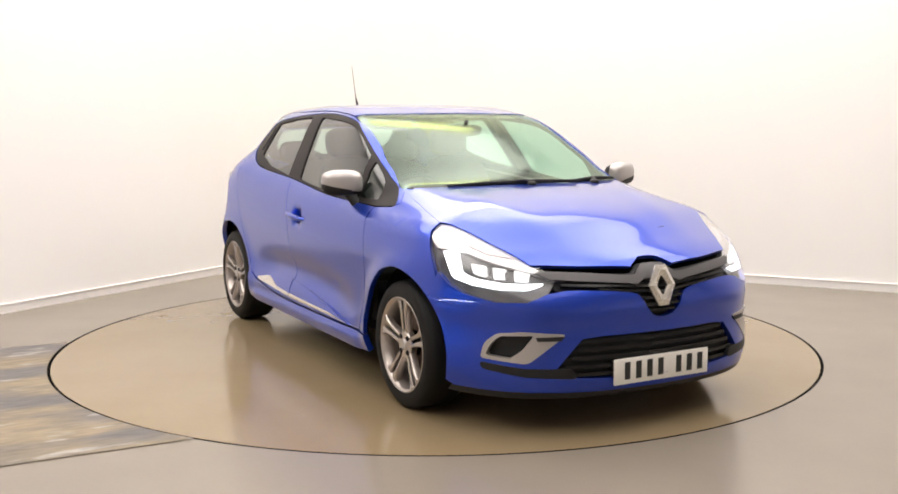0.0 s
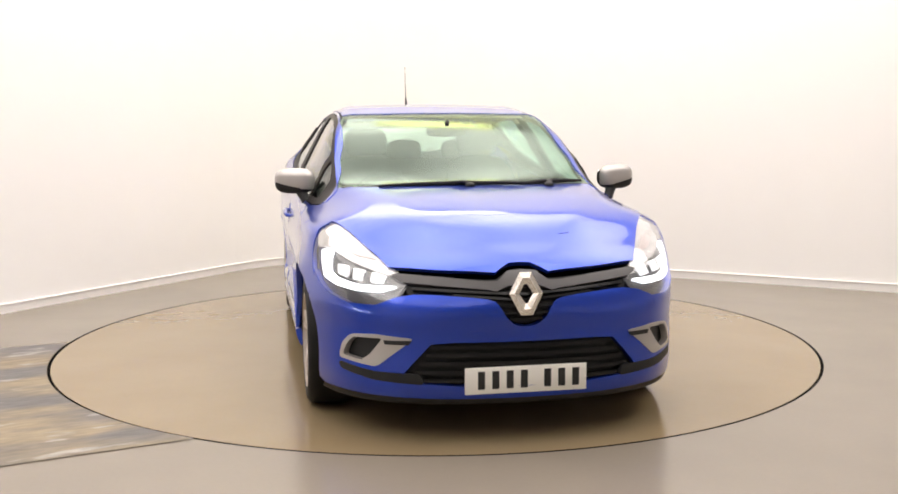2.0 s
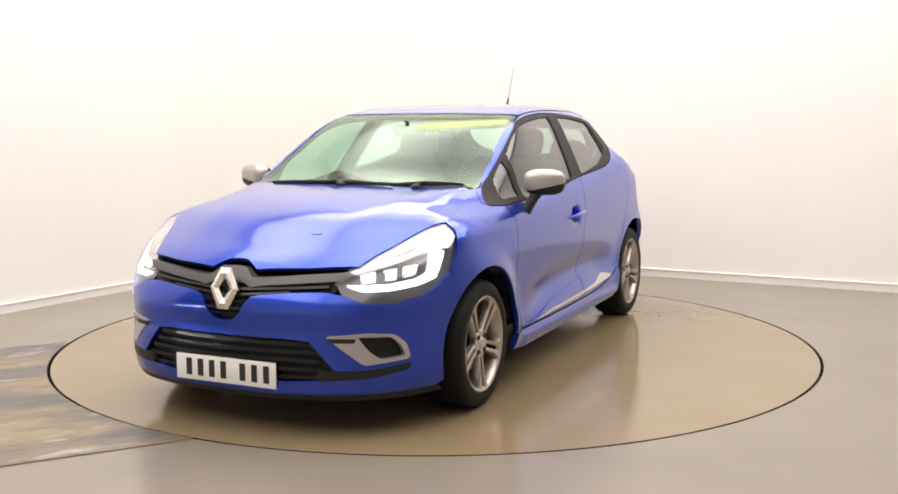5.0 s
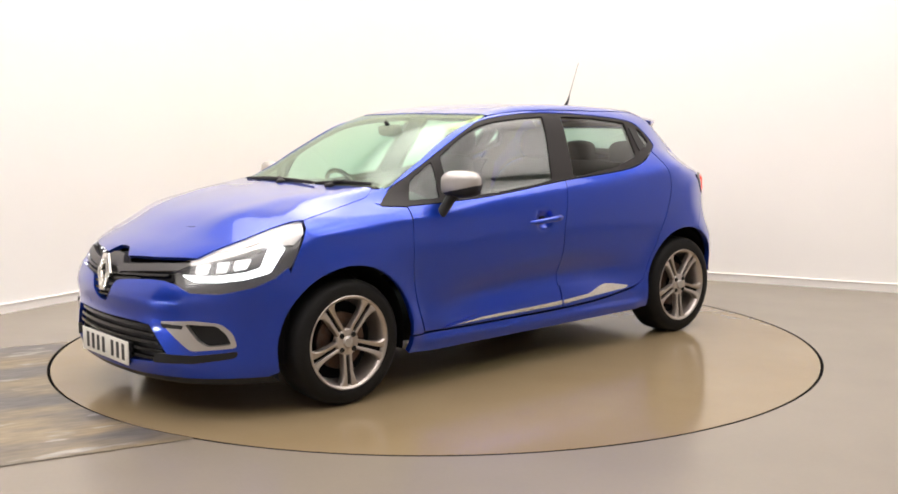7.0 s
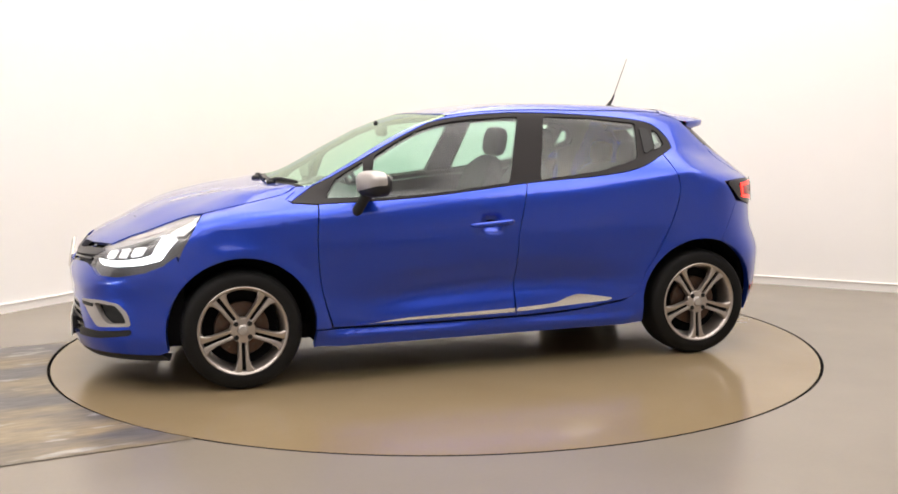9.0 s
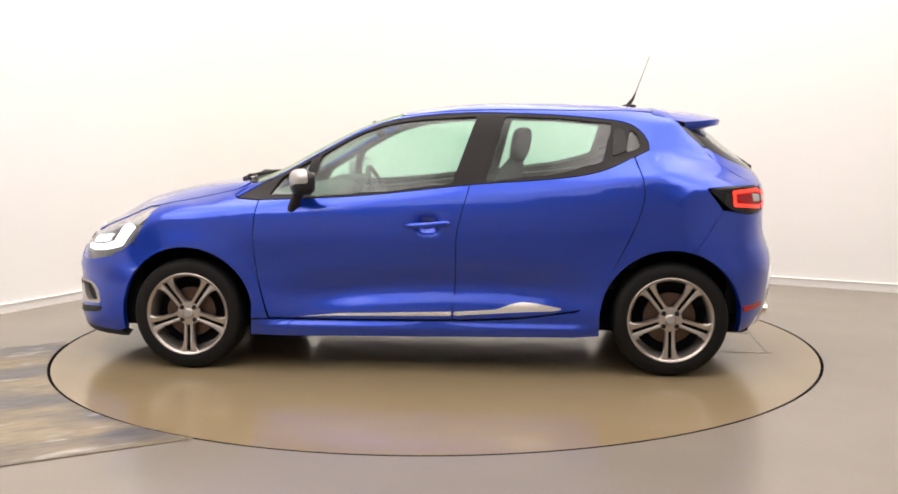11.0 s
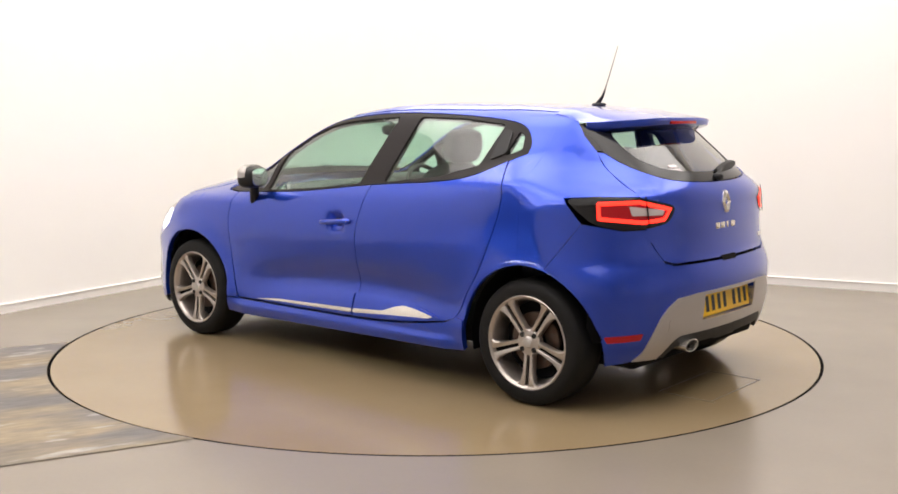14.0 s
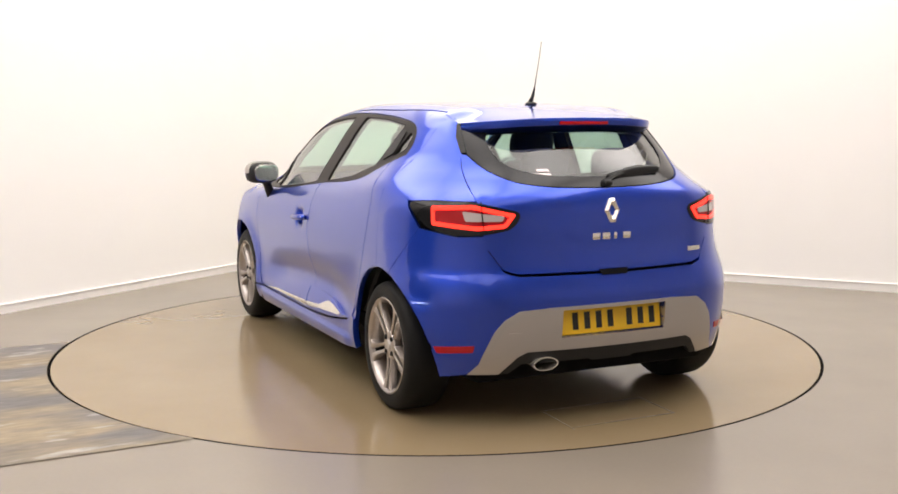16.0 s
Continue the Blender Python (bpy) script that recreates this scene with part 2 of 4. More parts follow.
# ---- mesh tools ----
def part(name, bm, mat, parent, label="", smooth=True):
    me = bpy.data.meshes.new(name)
    bm.to_mesh(me)
    bm.free()
    for m in (mat if isinstance(mat, (list, tuple)) else [mat]):
        me.materials.append(m)
    if smooth:
        for poly in me.polygons:
            poly.use_smooth = True
        me.set_sharp_from_angle(angle=radians(38))
    ob = new(name, me)
    ob.parent = parent
    if label:
        tagged(ob, label)
    return ob


def box(bm, size, m, bevel=0.0, seg=2):
    made = bmesh.ops.create_cube(bm, size=1)["verts"]
    bmesh.ops.transform(bm, matrix=m @ Matrix.Diagonal((*size, 1)), verts=made)
    if bevel:
        edges = list({e for v in made for e in v.link_edges})
        bmesh.ops.bevel(bm, geom=edges, offset=bevel, segments=seg, affect="EDGES", profile=0.5)


def lathe(bm, profile, axis=Matrix.Identity(4), n=48, closed=True):
    """Turns (radius, height) points about the axis's z."""
    rings = []
    for r, h in profile:
        rings.append([bm.verts.new(axis @ Vector((r * math.cos(2 * math.pi * k / n), r * math.sin(2 * math.pi * k / n), h))) for k in range(n)])
    pairs = list(zip(rings, rings[1:] + rings[:1])) if closed else list(zip(rings, rings[1:]))
    for a, b in pairs:
        for k in range(n):
            bm.faces.new((a[k], a[(k + 1) % n], b[(k + 1) % n], b[k]))
    bmesh.ops.recalc_face_normals(bm, faces=bm.faces)


def tube(bm, points, radius, n=8, flat=1.0):
    """A round bar along points; radius may be a list."""
    pts = [Vector(p) for p in points]
    rs = radius if isinstance(radius, (list, tuple)) else [radius] * len(pts)
    rings = []
    for i, p in enumerate(pts):
        d = (pts[min(i + 1, len(pts) - 1)] - pts[max(i - 1, 0)]).normalized()
        side = d.cross(Vector((0, 0, 1)))
        side = side.normalized() if side.length > 1e-3 else Vector((1, 0, 0))
        up = side.cross(d)
        rings.append([bm.verts.new(p + rs[i] * (math.cos(2 * math.pi * k / n) * side + flat * math.sin(2 * math.pi * k / n) * up)) for k in range(n)])
    for a, b in zip(rings, rings[1:]):
        for k in range(n):
            bm.faces.new((a[k], a[(k + 1) % n], b[(k + 1) % n], b[k]))
    bm.faces.new(rings[0][::-1])
    bm.faces.new(rings[-1])
    bmesh.ops.recalc_face_normals(bm, faces=bm.faces)


def rounded(points, r, n=4):
    """The outline with its corners rounded to about r."""
    out = []
    pts = [Vector(p) for p in points]
    for i, p in enumerate(pts):
        a, b = pts[i - 1] - p, pts[(i + 1) % len(pts)] - p
        ra, rb = min(r, 0.45 * a.length), min(r, 0.45 * b.length)
        s, e = p + a.normalized() * ra, p + b.normalized() * rb
        if a.normalized().dot(b.normalized()) < -0.995:
            out.append(tuple(p))
            continue
        for k in range(n + 1):
            t = k / n
            out.append(tuple((1 - t) ** 2 * s + 2 * t * (1 - t) * p + t * t * e))
    return out


def smooth(points, n=5):
    """A smooth open line through points."""
    pts = [Vector(p) for p in points]
    out = []
    for i in range(len(pts) - 1):
        p0, p1, p2, p3 = pts[max(i - 1, 0)], pts[i], pts[i + 1], pts[min(i + 2, len(pts) - 1)]
        for k in range(n):
            t = k / n
            out.append(tuple(0.5 * (2 * p1 + (p2 - p0) * t + (2 * p0 - 5 * p1 + 4 * p2 - p3) * t * t + (3 * p1 - p0 - 3 * p2 + p3) * t**3)))
    out.append(tuple(pts[-1]))
    return out


def arc(cx, cz, r, a0, a1, n=14):
    return [(cx + r * math.cos(radians(a0 + (a1 - a0) * k / n)), cz + r * math.sin(radians(a0 + (a1 - a0) * k / n))) for k in range(n + 1)]


def shrink(points, d):
    """The outline moved inwards by d."""
    pts = [Vector(p) for p in points]
    area = sum(a.x * b.y - b.x * a.y for a, b in zip(pts, pts[1:] + pts[:1]))
    s = 1 if area > 0 else -1
    out = []
    for i, p in enumerate(pts):
        a, b = (p - pts[i - 1]), (pts[(i + 1) % len(pts)] - p)
        if a.length < 1e-6 or b.length < 1e-6:
            continue
        na, nb = Vector((-a.y, a.x)).normalized(), Vector((-b.y, b.x)).normalized()
        k = na + nb
        k = k.normalized() / max(k.normalized().dot(na), 0.5) if k.length > 1e-6 else na
        out.append(tuple(p + s * d * k))
    return out


def sheet(poly, step, holes=()):
    """A flat mesh inside an outline, cut along a grid."""
    bm = bmesh.new()
    loops = [poly, *holes]
    edges = []
    for loop in loops:
        vs = [bm.verts.new((x, y, 0)) for x, y in loop]
        edges += [bm.edges.new((a, b)) for a, b in zip(vs, vs[1:] + vs[:1])]
    bmesh.ops.triangle_fill(bm, use_beauty=True, use_dissolve=False, edges=edges)
    for axis in (0, 1):
        vals = [p[axis] for p in poly]
        k = math.ceil(min(vals) / step)
        while k * step < max(vals):
            co, no = [0, 0, 0], [0, 0, 0]
            co[axis], no[axis] = k * step, 1
            bmesh.ops.bisect_plane(bm, geom=bm.verts[:] + bm.edges[:] + bm.faces[:], plane_co=co, plane_no=no, dist=1e-5)
            k += 1
    bmesh.ops.remove_doubles(bm, verts=bm.verts, dist=2e-5)
    return bm


ROUND_F, ROUND_R = 1.15, -1.15


def wf(x, y):
    return 0.9 * math.atan2(y, x - ROUND_F)


def wr(x, y):
    return 0.9 * math.atan2(y, ROUND_R - x)


def onto(ab, view):
    """Points of a view laid on the car's surface; a point just past the outline slides back to it."""
    ab = np.array(ab, float)
    for _ in range(40):
        a, b = ab.T
        o0, one = np.zeros_like(a), np.ones_like(a)
        if view == "side":
            o, d, reach = (a, 1.3 * one, b), (o0, -one, o0), 1.3
        elif view == "front":
            o, d, reach = (2.5 * one, a, b), (-one, o0, o0), 1.6
        elif view == "rear":
            o, d, reach = (-2.4 * one, a, b), (one, o0, o0), 1.6
        elif view == "top":
            o, d, reach = (a, b, 1.7 * one), (o0, o0, -one), 1.5
        else:
            cx, s = (ROUND_F, 1) if view == "wrapf" else (ROUND_R, -1)
            c, n = np.cos(a / 0.9), np.sin(a / 0.9)
            o, d, reach = (cx + s * 1.7 * c, 1.7 * n, b), (-s * c, -n, o0), 1.7
        p, hit = cast(np.stack(o, -1), np.stack(d, -1), reach)
        if hit.all():
            break
        ab[~hit, 1] += -0.003 if view != "top" else -0.003 * np.sign(ab[~hit, 1])
    return p


def panel(name, poly, view, mat, parent, off=0.0, depth=0.012, step=0.045, label="", flip=False, relief=None, holes=()):
    """A piece of the car's skin inside an outline, with a turned-in rim."""
    bm = sheet(poly, step, holes)
    bm.verts.index_update()
    ab = np.array([v.co[:2] for v in bm.verts])
    p = onto(ab, view)
    n = normals(p)
    lift = off + (relief(ab[:, 0], ab[:, 1]) if relief else 0)
    p = p + n * (np.ones(len(p)) * lift)[:, None]
    faces = [[v.index for v in f.verts] for f in bm.faces]
    rims = [(e.verts[0].index, e.verts[1].index, e.link_faces[0].index) for e in bm.edges if len(e.link_faces) == 1]
    bm.faces.index_update()
    bm.free()
    # outward winding
    good = []
    for f in faces:
        q = p[f]
        g = np.cross(q[1] - q[0], q[2] - q[0])
        good.append(f if g @ n[f[0]] >= 0 else f[::-1])
    verts, norms = [p], [n]
    count = len(p)
    if depth:
        order = {}
        for f in good:
            for a, b in zip(f, f[1:] + f[:1]):
                order[(a, b)] = True
        for a, b, _ in rims:
            if (a, b) not in order:
                a, b = b, a
            quad = np.array([p[b], p[a], p[a] - n[a] * depth, p[b] - n[b] * depth])
            g = np.cross(quad[1] - quad[0], quad[2] - quad[0])
            g = g / max(np.linalg.norm(g), 1e-9)
            verts.append(quad)
            norms.append(np.tile(g, (4, 1)))
            good.append([count, count + 1, count + 2, count + 3])
            count += 4
    v, n = np.concatenate(verts), np.concatenate(norms)
    if flip:
        v, n = v * (1, -1, 1), n * (1, -1, 1)
        good = [f[::-1] for f in good]
    me = bpy.data.meshes.new(name)
    me.from_pydata(v.tolist(), [], good)
    me.materials.append(mat)
    for poly_ in me.polygons:
        poly_.use_smooth = True
    if relief is None:
        me.normals_split_custom_set_from_vertices(n.tolist())
    ob = new(name, me)
    ob.parent = parent
    if label:
        tagged(ob, label)
    return ob


def both(name, poly, view, mat, parent, **kw):
    """The same piece on the car's left and right."""
    return [panel(name, poly, view, mat, parent, flip=k, **kw) for k in (False, True)]

# ---- the booth: two white walls that meet in a corner, and two unseen ones added behind the camera ----
CORNER, LEFT, RIGHT = Vector((-1.105, 4.135, 0)), Vector((-0.523, -0.852, 0)), Vector((0.883, -0.469, 0))
SIDE, HIGH = 12.0, 4.2
CORNERS = [CORNER, CORNER + SIDE * RIGHT, CORNER + SIDE * RIGHT + SIDE * LEFT, CORNER + SIDE * LEFT]
MIDDLE = sum(CORNERS, Vector()) / 4


COVE = 1.35
cove_mid = CORNER + COVE * (LEFT + RIGHT)
turn0 = math.atan2(-RIGHT.y, -RIGHT.x)
cove = []
for k in range(25):
    # a quarter turn from the left wall to the right one
    u = (math.pi / 2) * k / 24
    cove.append(cove_mid - COVE * (math.cos(u) * RIGHT + math.sin(u) * LEFT))


def offset_path(points, d):
    """The line moved away from the room's middle by d."""
    out = []
    for i, p in enumerate(points):
        t = (points[min(i + 1, len(points) - 1)] - points[max(i - 1, 0)]).normalized()
        n = Vector((-t.y, t.x, 0))
        if n.dot(MIDDLE - p) > 0:
            n = -n
        out.append(p + n * d)
    return out


def wall(name, points, label, mat):
    """An upright wall of 15 cm along a line."""
    bm = bmesh.new()
    inner, outer = points, offset_path(points, 0.15)
    up = Vector((0, 0, HIGH))
    cols = [[bm.verts.new(v) for v in (i, i + up, o + up, o)] for i, o in zip(inner, outer)]
    for p, q in zip(cols, cols[1:]):
        for k in range(4):
            bm.faces.new((p[k], q[k], q[(k + 1) % 4], p[(k + 1) % 4]))
    bm.faces.new(cols[0]), bm.faces.new(cols[-1])
    bmesh.ops.recalc_face_normals(bm, faces=bm.faces)
    return tagged(part(name, bm, mat, None, smooth=len(points) > 2), label, "wall", kind="structure")


def skirting(points):
    """A low board with a small rounded ledge on its top."""
    bm = bmesh.new()
    prof = [(0.0, 0.0), (0.012, 0.0), (0.012, 0.056), (0.019, 0.058), (0.019, 0.066), (0.012, 0.070), (0.0, 0.070)]
    lines = [[bm.verts.new(v + Vector((0, 0, h))) for v in offset_path(points, -d)] for d, h in prof]
    for p, q in zip(lines, lines[1:]):
        for k in range(len(points) - 1):
            bm.faces.new((p[k], p[k + 1], q[k + 1], q[k]))
    bmesh.ops.recalc_face_normals(bm, faces=bm.faces)
    tagged(part("baseboard", bm, SKIRTING, None), "low white skirting board along the booth wall", "skirting", kind="structure")


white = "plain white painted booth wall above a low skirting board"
dim = "unseen off-white wall added behind the camera"
wall("wall_east", [cove[-1], CORNERS[1]] if (cove[-1] - CORNER).normalized().dot(RIGHT) > 0.9 else [cove[0], CORNERS[1]], white, WALL)
wall("wall_north", [cove[0], CORNERS[3]] if (cove[0] - CORNER).normalized().dot(LEFT) > 0.9 else [cove[-1], CORNERS[3]], white, WALL)
wall("wall_corner", cove, "white rounded corner between two booth walls", WALL)
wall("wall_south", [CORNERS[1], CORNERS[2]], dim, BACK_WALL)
wall("wall_west", [CORNERS[2], CORNERS[3]], "unseen wall added behind the camera, coloured darker to dim reflections", DIMMED_WALL)
for line in ([cove[0], CORNER + LEFT * 5.7], cove, [cove[-1], CORNERS[1]]):
    skirting(line)

# a closed roller door in the left wall, past the view: daylight shows under its edge
roller = tagged(new("roller_door"), "closed dark grey roller door with daylight under it", "roller door")
roller_turn = math.degrees(math.atan2(LEFT.y, LEFT.x))
inward = RIGHT * 0.03
for k in range(20):
    bm = bmesh.new()
    box(bm, (4.4, 0.02, 0.142), pose(0, 0, 0), 0.006)
    slat = part("slat", bm, ROLLER, roller)
    slat.matrix_basis = pose(0, 0, 0.115 + 0.15 * k)
for x in (-2.25, 2.25):
    bm = bmesh.new()
    box(bm, (0.09, 0.06, 3.2), pose(x, 0, 1.6), 0.008)
    part("guide_rail", bm, FIXTURE, roller, "white steel guide rail")
bm = bmesh.new()
box(bm, (4.4, 0.01, 0.030), pose(0, 0, 0.019))
part("daylight_gap", bm, DAYLIGHT, roller, "thin gap of daylight at the floor")
mid = CORNER + LEFT * 9.65 + inward
roller.matrix_basis = pose(mid.x, mid.y, 0, 0, 0, roller_turn)

bm = bmesh.new()
outer = [bm.verts.new(c) for c in CORNERS]
ring = [bm.verts.new(((TABLE_R + 0.007) * math.cos(2 * math.pi * k / 160), (TABLE_R + 0.007) * math.sin(2 * math.pi * k / 160), 0)) for k in range(160)]
edges = [bm.edges.new((v[k], v[(k + 1) % len(v)])) for v in (outer, ring) for k in range(len(v))]
bmesh.ops.triangle_fill(bm, use_beauty=True, edges=edges)
for f in list(bm.faces):
    if f.calc_center_median().length < TABLE_R - 0.1:
        bm.faces.remove(f)
low = [bm.verts.new(v.co - Vector((0, 0, 0.06))) for v in ring]
for k in range(160):
    bm.faces.new((ring[k], ring[(k + 1) % 160], low[(k + 1) % 160], low[k]))
bmesh.ops.recalc_face_normals(bm, faces=bm.faces)
for f in bm.faces:
    if abs(f.normal.z) > 0.5 and f.normal.z < 0:
        f.normal_flip()
tagged(part("floor", bm, FLOOR, None, smooth=False), "grey-beige glossy painted concrete floor round the turntable", "floor", kind="structure")

bm = bmesh.new()
lathe(bm, [(0.01, -0.06), (TABLE_R + 0.1, -0.06), (TABLE_R + 0.1, -0.08), (0.01, -0.08)], n=96)
tagged(part("turntable_pit", bm, GAP, None, smooth=False), "dark pit under the turntable", "pit", kind="structure")

# black ring added flush in the open gap: the gap's shade as colour
bm = bmesh.new()
lathe(bm, [(TABLE_R - 0.0065, -0.05), (TABLE_R - 0.0065, 0.0004), (TABLE_R + 0.0065, 0.0004), (TABLE_R + 0.0065, -0.05)], n=160)
tagged(part("turntable_gap_ring", bm, GAP, None), "black ring that paints the shade of the gap round the turntable", "joint", kind="structure")

# the scuffed strip that runs from the turntable to the left
along, across = Vector((0.891, 0.454, 0)), Vector((-0.454, 0.891, 0))
def strip_line(s):
    """Where a line at the height s across the strip meets the turntable."""
    base = across * s
    return base - along * math.sqrt((TABLE_R + 0.009) ** 2 - s * s)
bm = bmesh.new()
ys = [-1.31 + (2.31) * k / 40 - 0.0 for k in range(41)]
near = [strip_line(s) for s in ys]
far = [across * s - along * 6.2 for s in ys]
va = [bm.verts.new(v + Vector((0, 0, 0.004))) for v in near]
vb = [bm.verts.new(v + Vector((0, 0, 0.004))) for v in far]
for k in range(40):
    bm.faces.new((va[k], va[k + 1], vb[k + 1], vb[k]))
bmesh.ops.recalc_face_normals(bm, faces=bm.faces)
for f in bm.faces:
    if f.normal.z < 0:
        f.normal_flip()
tagged(part("floor_strip", bm, STRIP, None, smooth=False), "scuffed grey floor strip with worn yellow paint", "floor", kind="structure")

bm = bmesh.new()
low = [bm.verts.new(c + Vector((0, 0, HIGH))) for c in CORNERS]
hi = [bm.verts.new(c + Vector((0, 0, HIGH + 0.1))) for c in CORNERS]
bm.faces.new(low), bm.faces.new(hi[::-1])
for k in range(4):
    bm.faces.new((low[k], low[(k + 1) % 4], hi[(k + 1) % 4], hi[k]))
bmesh.ops.recalc_face_normals(bm, faces=bm.faces)
tagged(part("ceiling", bm, CEILING, None, smooth=False), "plain white booth ceiling", "ceiling", kind="structure")


def ceiling_light(at, length, width, turn, glow, label):
    """A long fixture with a glowing diffuser, hung under the ceiling."""
    thing = new("ceiling_light")
    bm = bmesh.new()
    box(bm, (length, width, 0.07), pose(0, 0, 0.035), 0.01)
    part("housing", bm, FIXTURE, thing)
    bm = bmesh.new()
    box(bm, (length, width, 0.02), pose(0, 0, -0.009))
    part("diffuser", bm, glow, thing, "glowing white diffuser")
    thing.matrix_basis = pose(*at, 0, 0, turn)
    return tagged(thing, label, "ceiling light", "booth ceiling lights")


heading = math.degrees(math.atan2(RIGHT.y, RIGHT.x))
for i in range(4):
    for j in range(4):
        at = CORNER + RIGHT * (1.3 + 1.9 * i) + LEFT * (1.5 + 2.5 * j)
        # unseen panels added behind the camera as fill, kept dim for the window reflections
        dimmer = i > 1 and j > 1
        ceiling_light((at.x, at.y, HIGH - 0.08), 2.5, 1.9, heading + 90, TUBE_DIM if dimmer else TUBE, "unseen dim ceiling light added behind the camera as fill" if dimmer else "long white ceiling light with a glowing diffuser")
ceiling_light((0.15, 2.55, HIGH - 0.25), 1.5, 0.7, 0, TUBE_WARM, "small yellowish ceiling light hung under the white ones")

# ---- the turntable ----
turntable = tagged(new("turntable"), "round beige painted turntable set flush in the floor", "turntable")
bm = bmesh.new()
lathe(bm, [(0.0005, 0.0), (TABLE_R - 0.010, 0.0), (TABLE_R - 0.007, -0.004), (TABLE_R - 0.007, -0.05), (0.0005, -0.05)], n=160)
part("disc", bm, DISC, turntable)
for k, (x, y, w, d) in enumerate(((-1.805, -0.325, 0.30, 0.005), (-1.825, 0.225, 0.30, 0.005), (-1.665, -0.05, 0.005, 0.55), (-1.950, -0.05, 0.005, 0.55))):
    bm = bmesh.new()
    box(bm, (max(w - 0.002, 0.003), max(d - 0.002, 0.003), 0.0016), pose(x, y, 0.0008, 0, 0, -3 if w > d else 0))
    part("hatch_seam", bm, STRIP, turntable, "dark seam of a flush hatch")

# ---- the car ----
car = tagged(new("car"), "metallic blue five-door hatchback with silver mirror caps and lights on", "car")


def side_z(x, y):
    return (x, float(onto([(x, y)], "top")[0][2]))


def fy(y, z):
    """A front-view point in the round view of the front."""
    q = onto([(y, z)], "front")[0]
    return (wf(q[0], q[1]), z)


def fs(x, z):
    q = onto([(x, z)], "side")[0]
    return (wf(x, q[1]), z)


def ry(y, z):
    q = onto([(y, z)], "rear")[0]
    return (wr(q[0], q[1]), z)


def rs(x, z):
    q = onto([(x, z)], "side")[0]
    return (wr(x, q[1]), z)


def mirrored(half):
    """A half outline that begins and ends on the middle line, closed on the other side."""
    return half + [(-a, b) for a, b in half[::-1] if abs(a) > 1e-6]


GAP_W = 0.0022
BONNET_SIDE = smooth([(0.985, 0.640), (1.05, 0.685), (1.16, 0.700), (1.333, 0.732), (1.463, 0.752)])
BONNET_LAMP = smooth([(1.463, 0.752), (1.612, 0.675), (1.75, 0.615), (1.905, 0.548)])
half = smooth([(1.085, 0.0), (1.07, 0.30), (1.015, 0.55), (0.985, 0.640)])[:-1] + BONNET_SIDE[:-1] + BONNET_LAMP[:-1] + smooth([(1.905, 0.548), (1.987, 0.345), (2.035, 0.135)])[:-1] + [(2.038, 0.115), (1.998, 0.045), (1.995, 0.0)]
half = [(a, b) for a, b in half]
bonnet = shrink(half + [(a, -b) for a, b in half[::-1] if b > 1e-6], GAP_W)
def crease(x, y):
    return 0.007 * np.exp(-((np.abs(y) - 0.30 - 0.22 * (2.0 - x)) / 0.09) ** 2) * ramp(x, 1.05, 1.4) * ramp(-x, -2.0, -1.6)
panel("bonnet", bonnet, "top", PAINT, car, off=0.002, depth=0.02, label="smooth blue bonnet with two soft creases", relief=crease, step=0.04)

# front wing
ARCH_F = arc(HUB_X, HUB_Z, ARCH, 47, 178)
wing = smooth([(0.845, 0.288), (0.897, 0.509), (0.914, 0.745), (0.898, 0.920)]) + [(1.022, 0.928), (1.048, 0.945)]
wing += [(x, z + 0.006) for x, z in [side_z(0.99, 0.69)] + [side_z(*q) for q in BONNET_SIDE[7:]]] + [(1.50, 0.845), (1.575, 0.72), (1.60, 0.66), (1.59, 0.60)] + arc(HUB_X, HUB_Z, ARCH, 46, 168) + [(0.935, 0.29)]
both("front_wing", shrink(wing, GAP_W), "side", PAINT, car, depth=0.02)

# doors
BELT = smooth([(0.895, 0.922), (0.343, 0.948), (-0.243, 1.006), (-0.684, 1.038), (-0.919, 1.075), (-1.100, 1.150)], 6)
SPLIT = smooth([(-0.243, 1.006), (-0.178, 0.764), (-0.171, 0.609), (-0.152, 0.294)])
front_door = smooth([(0.840, 0.294), (0.897, 0.509), (0.914, 0.745), (0.895, 0.922)])[:-1] + BELT[:13][:-1] + SPLIT + [(0.45, 0.290)]
rear_door = BELT[12:] + smooth([(-1.100, 1.150), (-1.150, 0.987), (-1.116, 0.828), (-1.012, 0.606), (-0.945, 0.505), (-0.88, 0.385), (-0.80, 0.348)])[1:] + smooth([(-0.80, 0.348), (-0.50, 0.310), (-0.152, 0.294)])[1:-1] + SPLIT[::-1][:-1]
doors = []


def cup(x, z):
    """The hollow behind the door handle."""
    return -0.034 * np.exp(-((x + 0.022) / 0.052) ** 4 - ((z - 0.800) / 0.043) ** 4)


for flip in (False, True):
    for name, outline in (("front_door", front_door), ("rear_door", rear_door)):
        doors.append(panel(name, shrink(outline, GAP_W), "side", PAINT, car, depth=0.02, flip=flip, step=0.019 if name == "front_door" else 0.045, relief=cup if name == "front_door" else None))

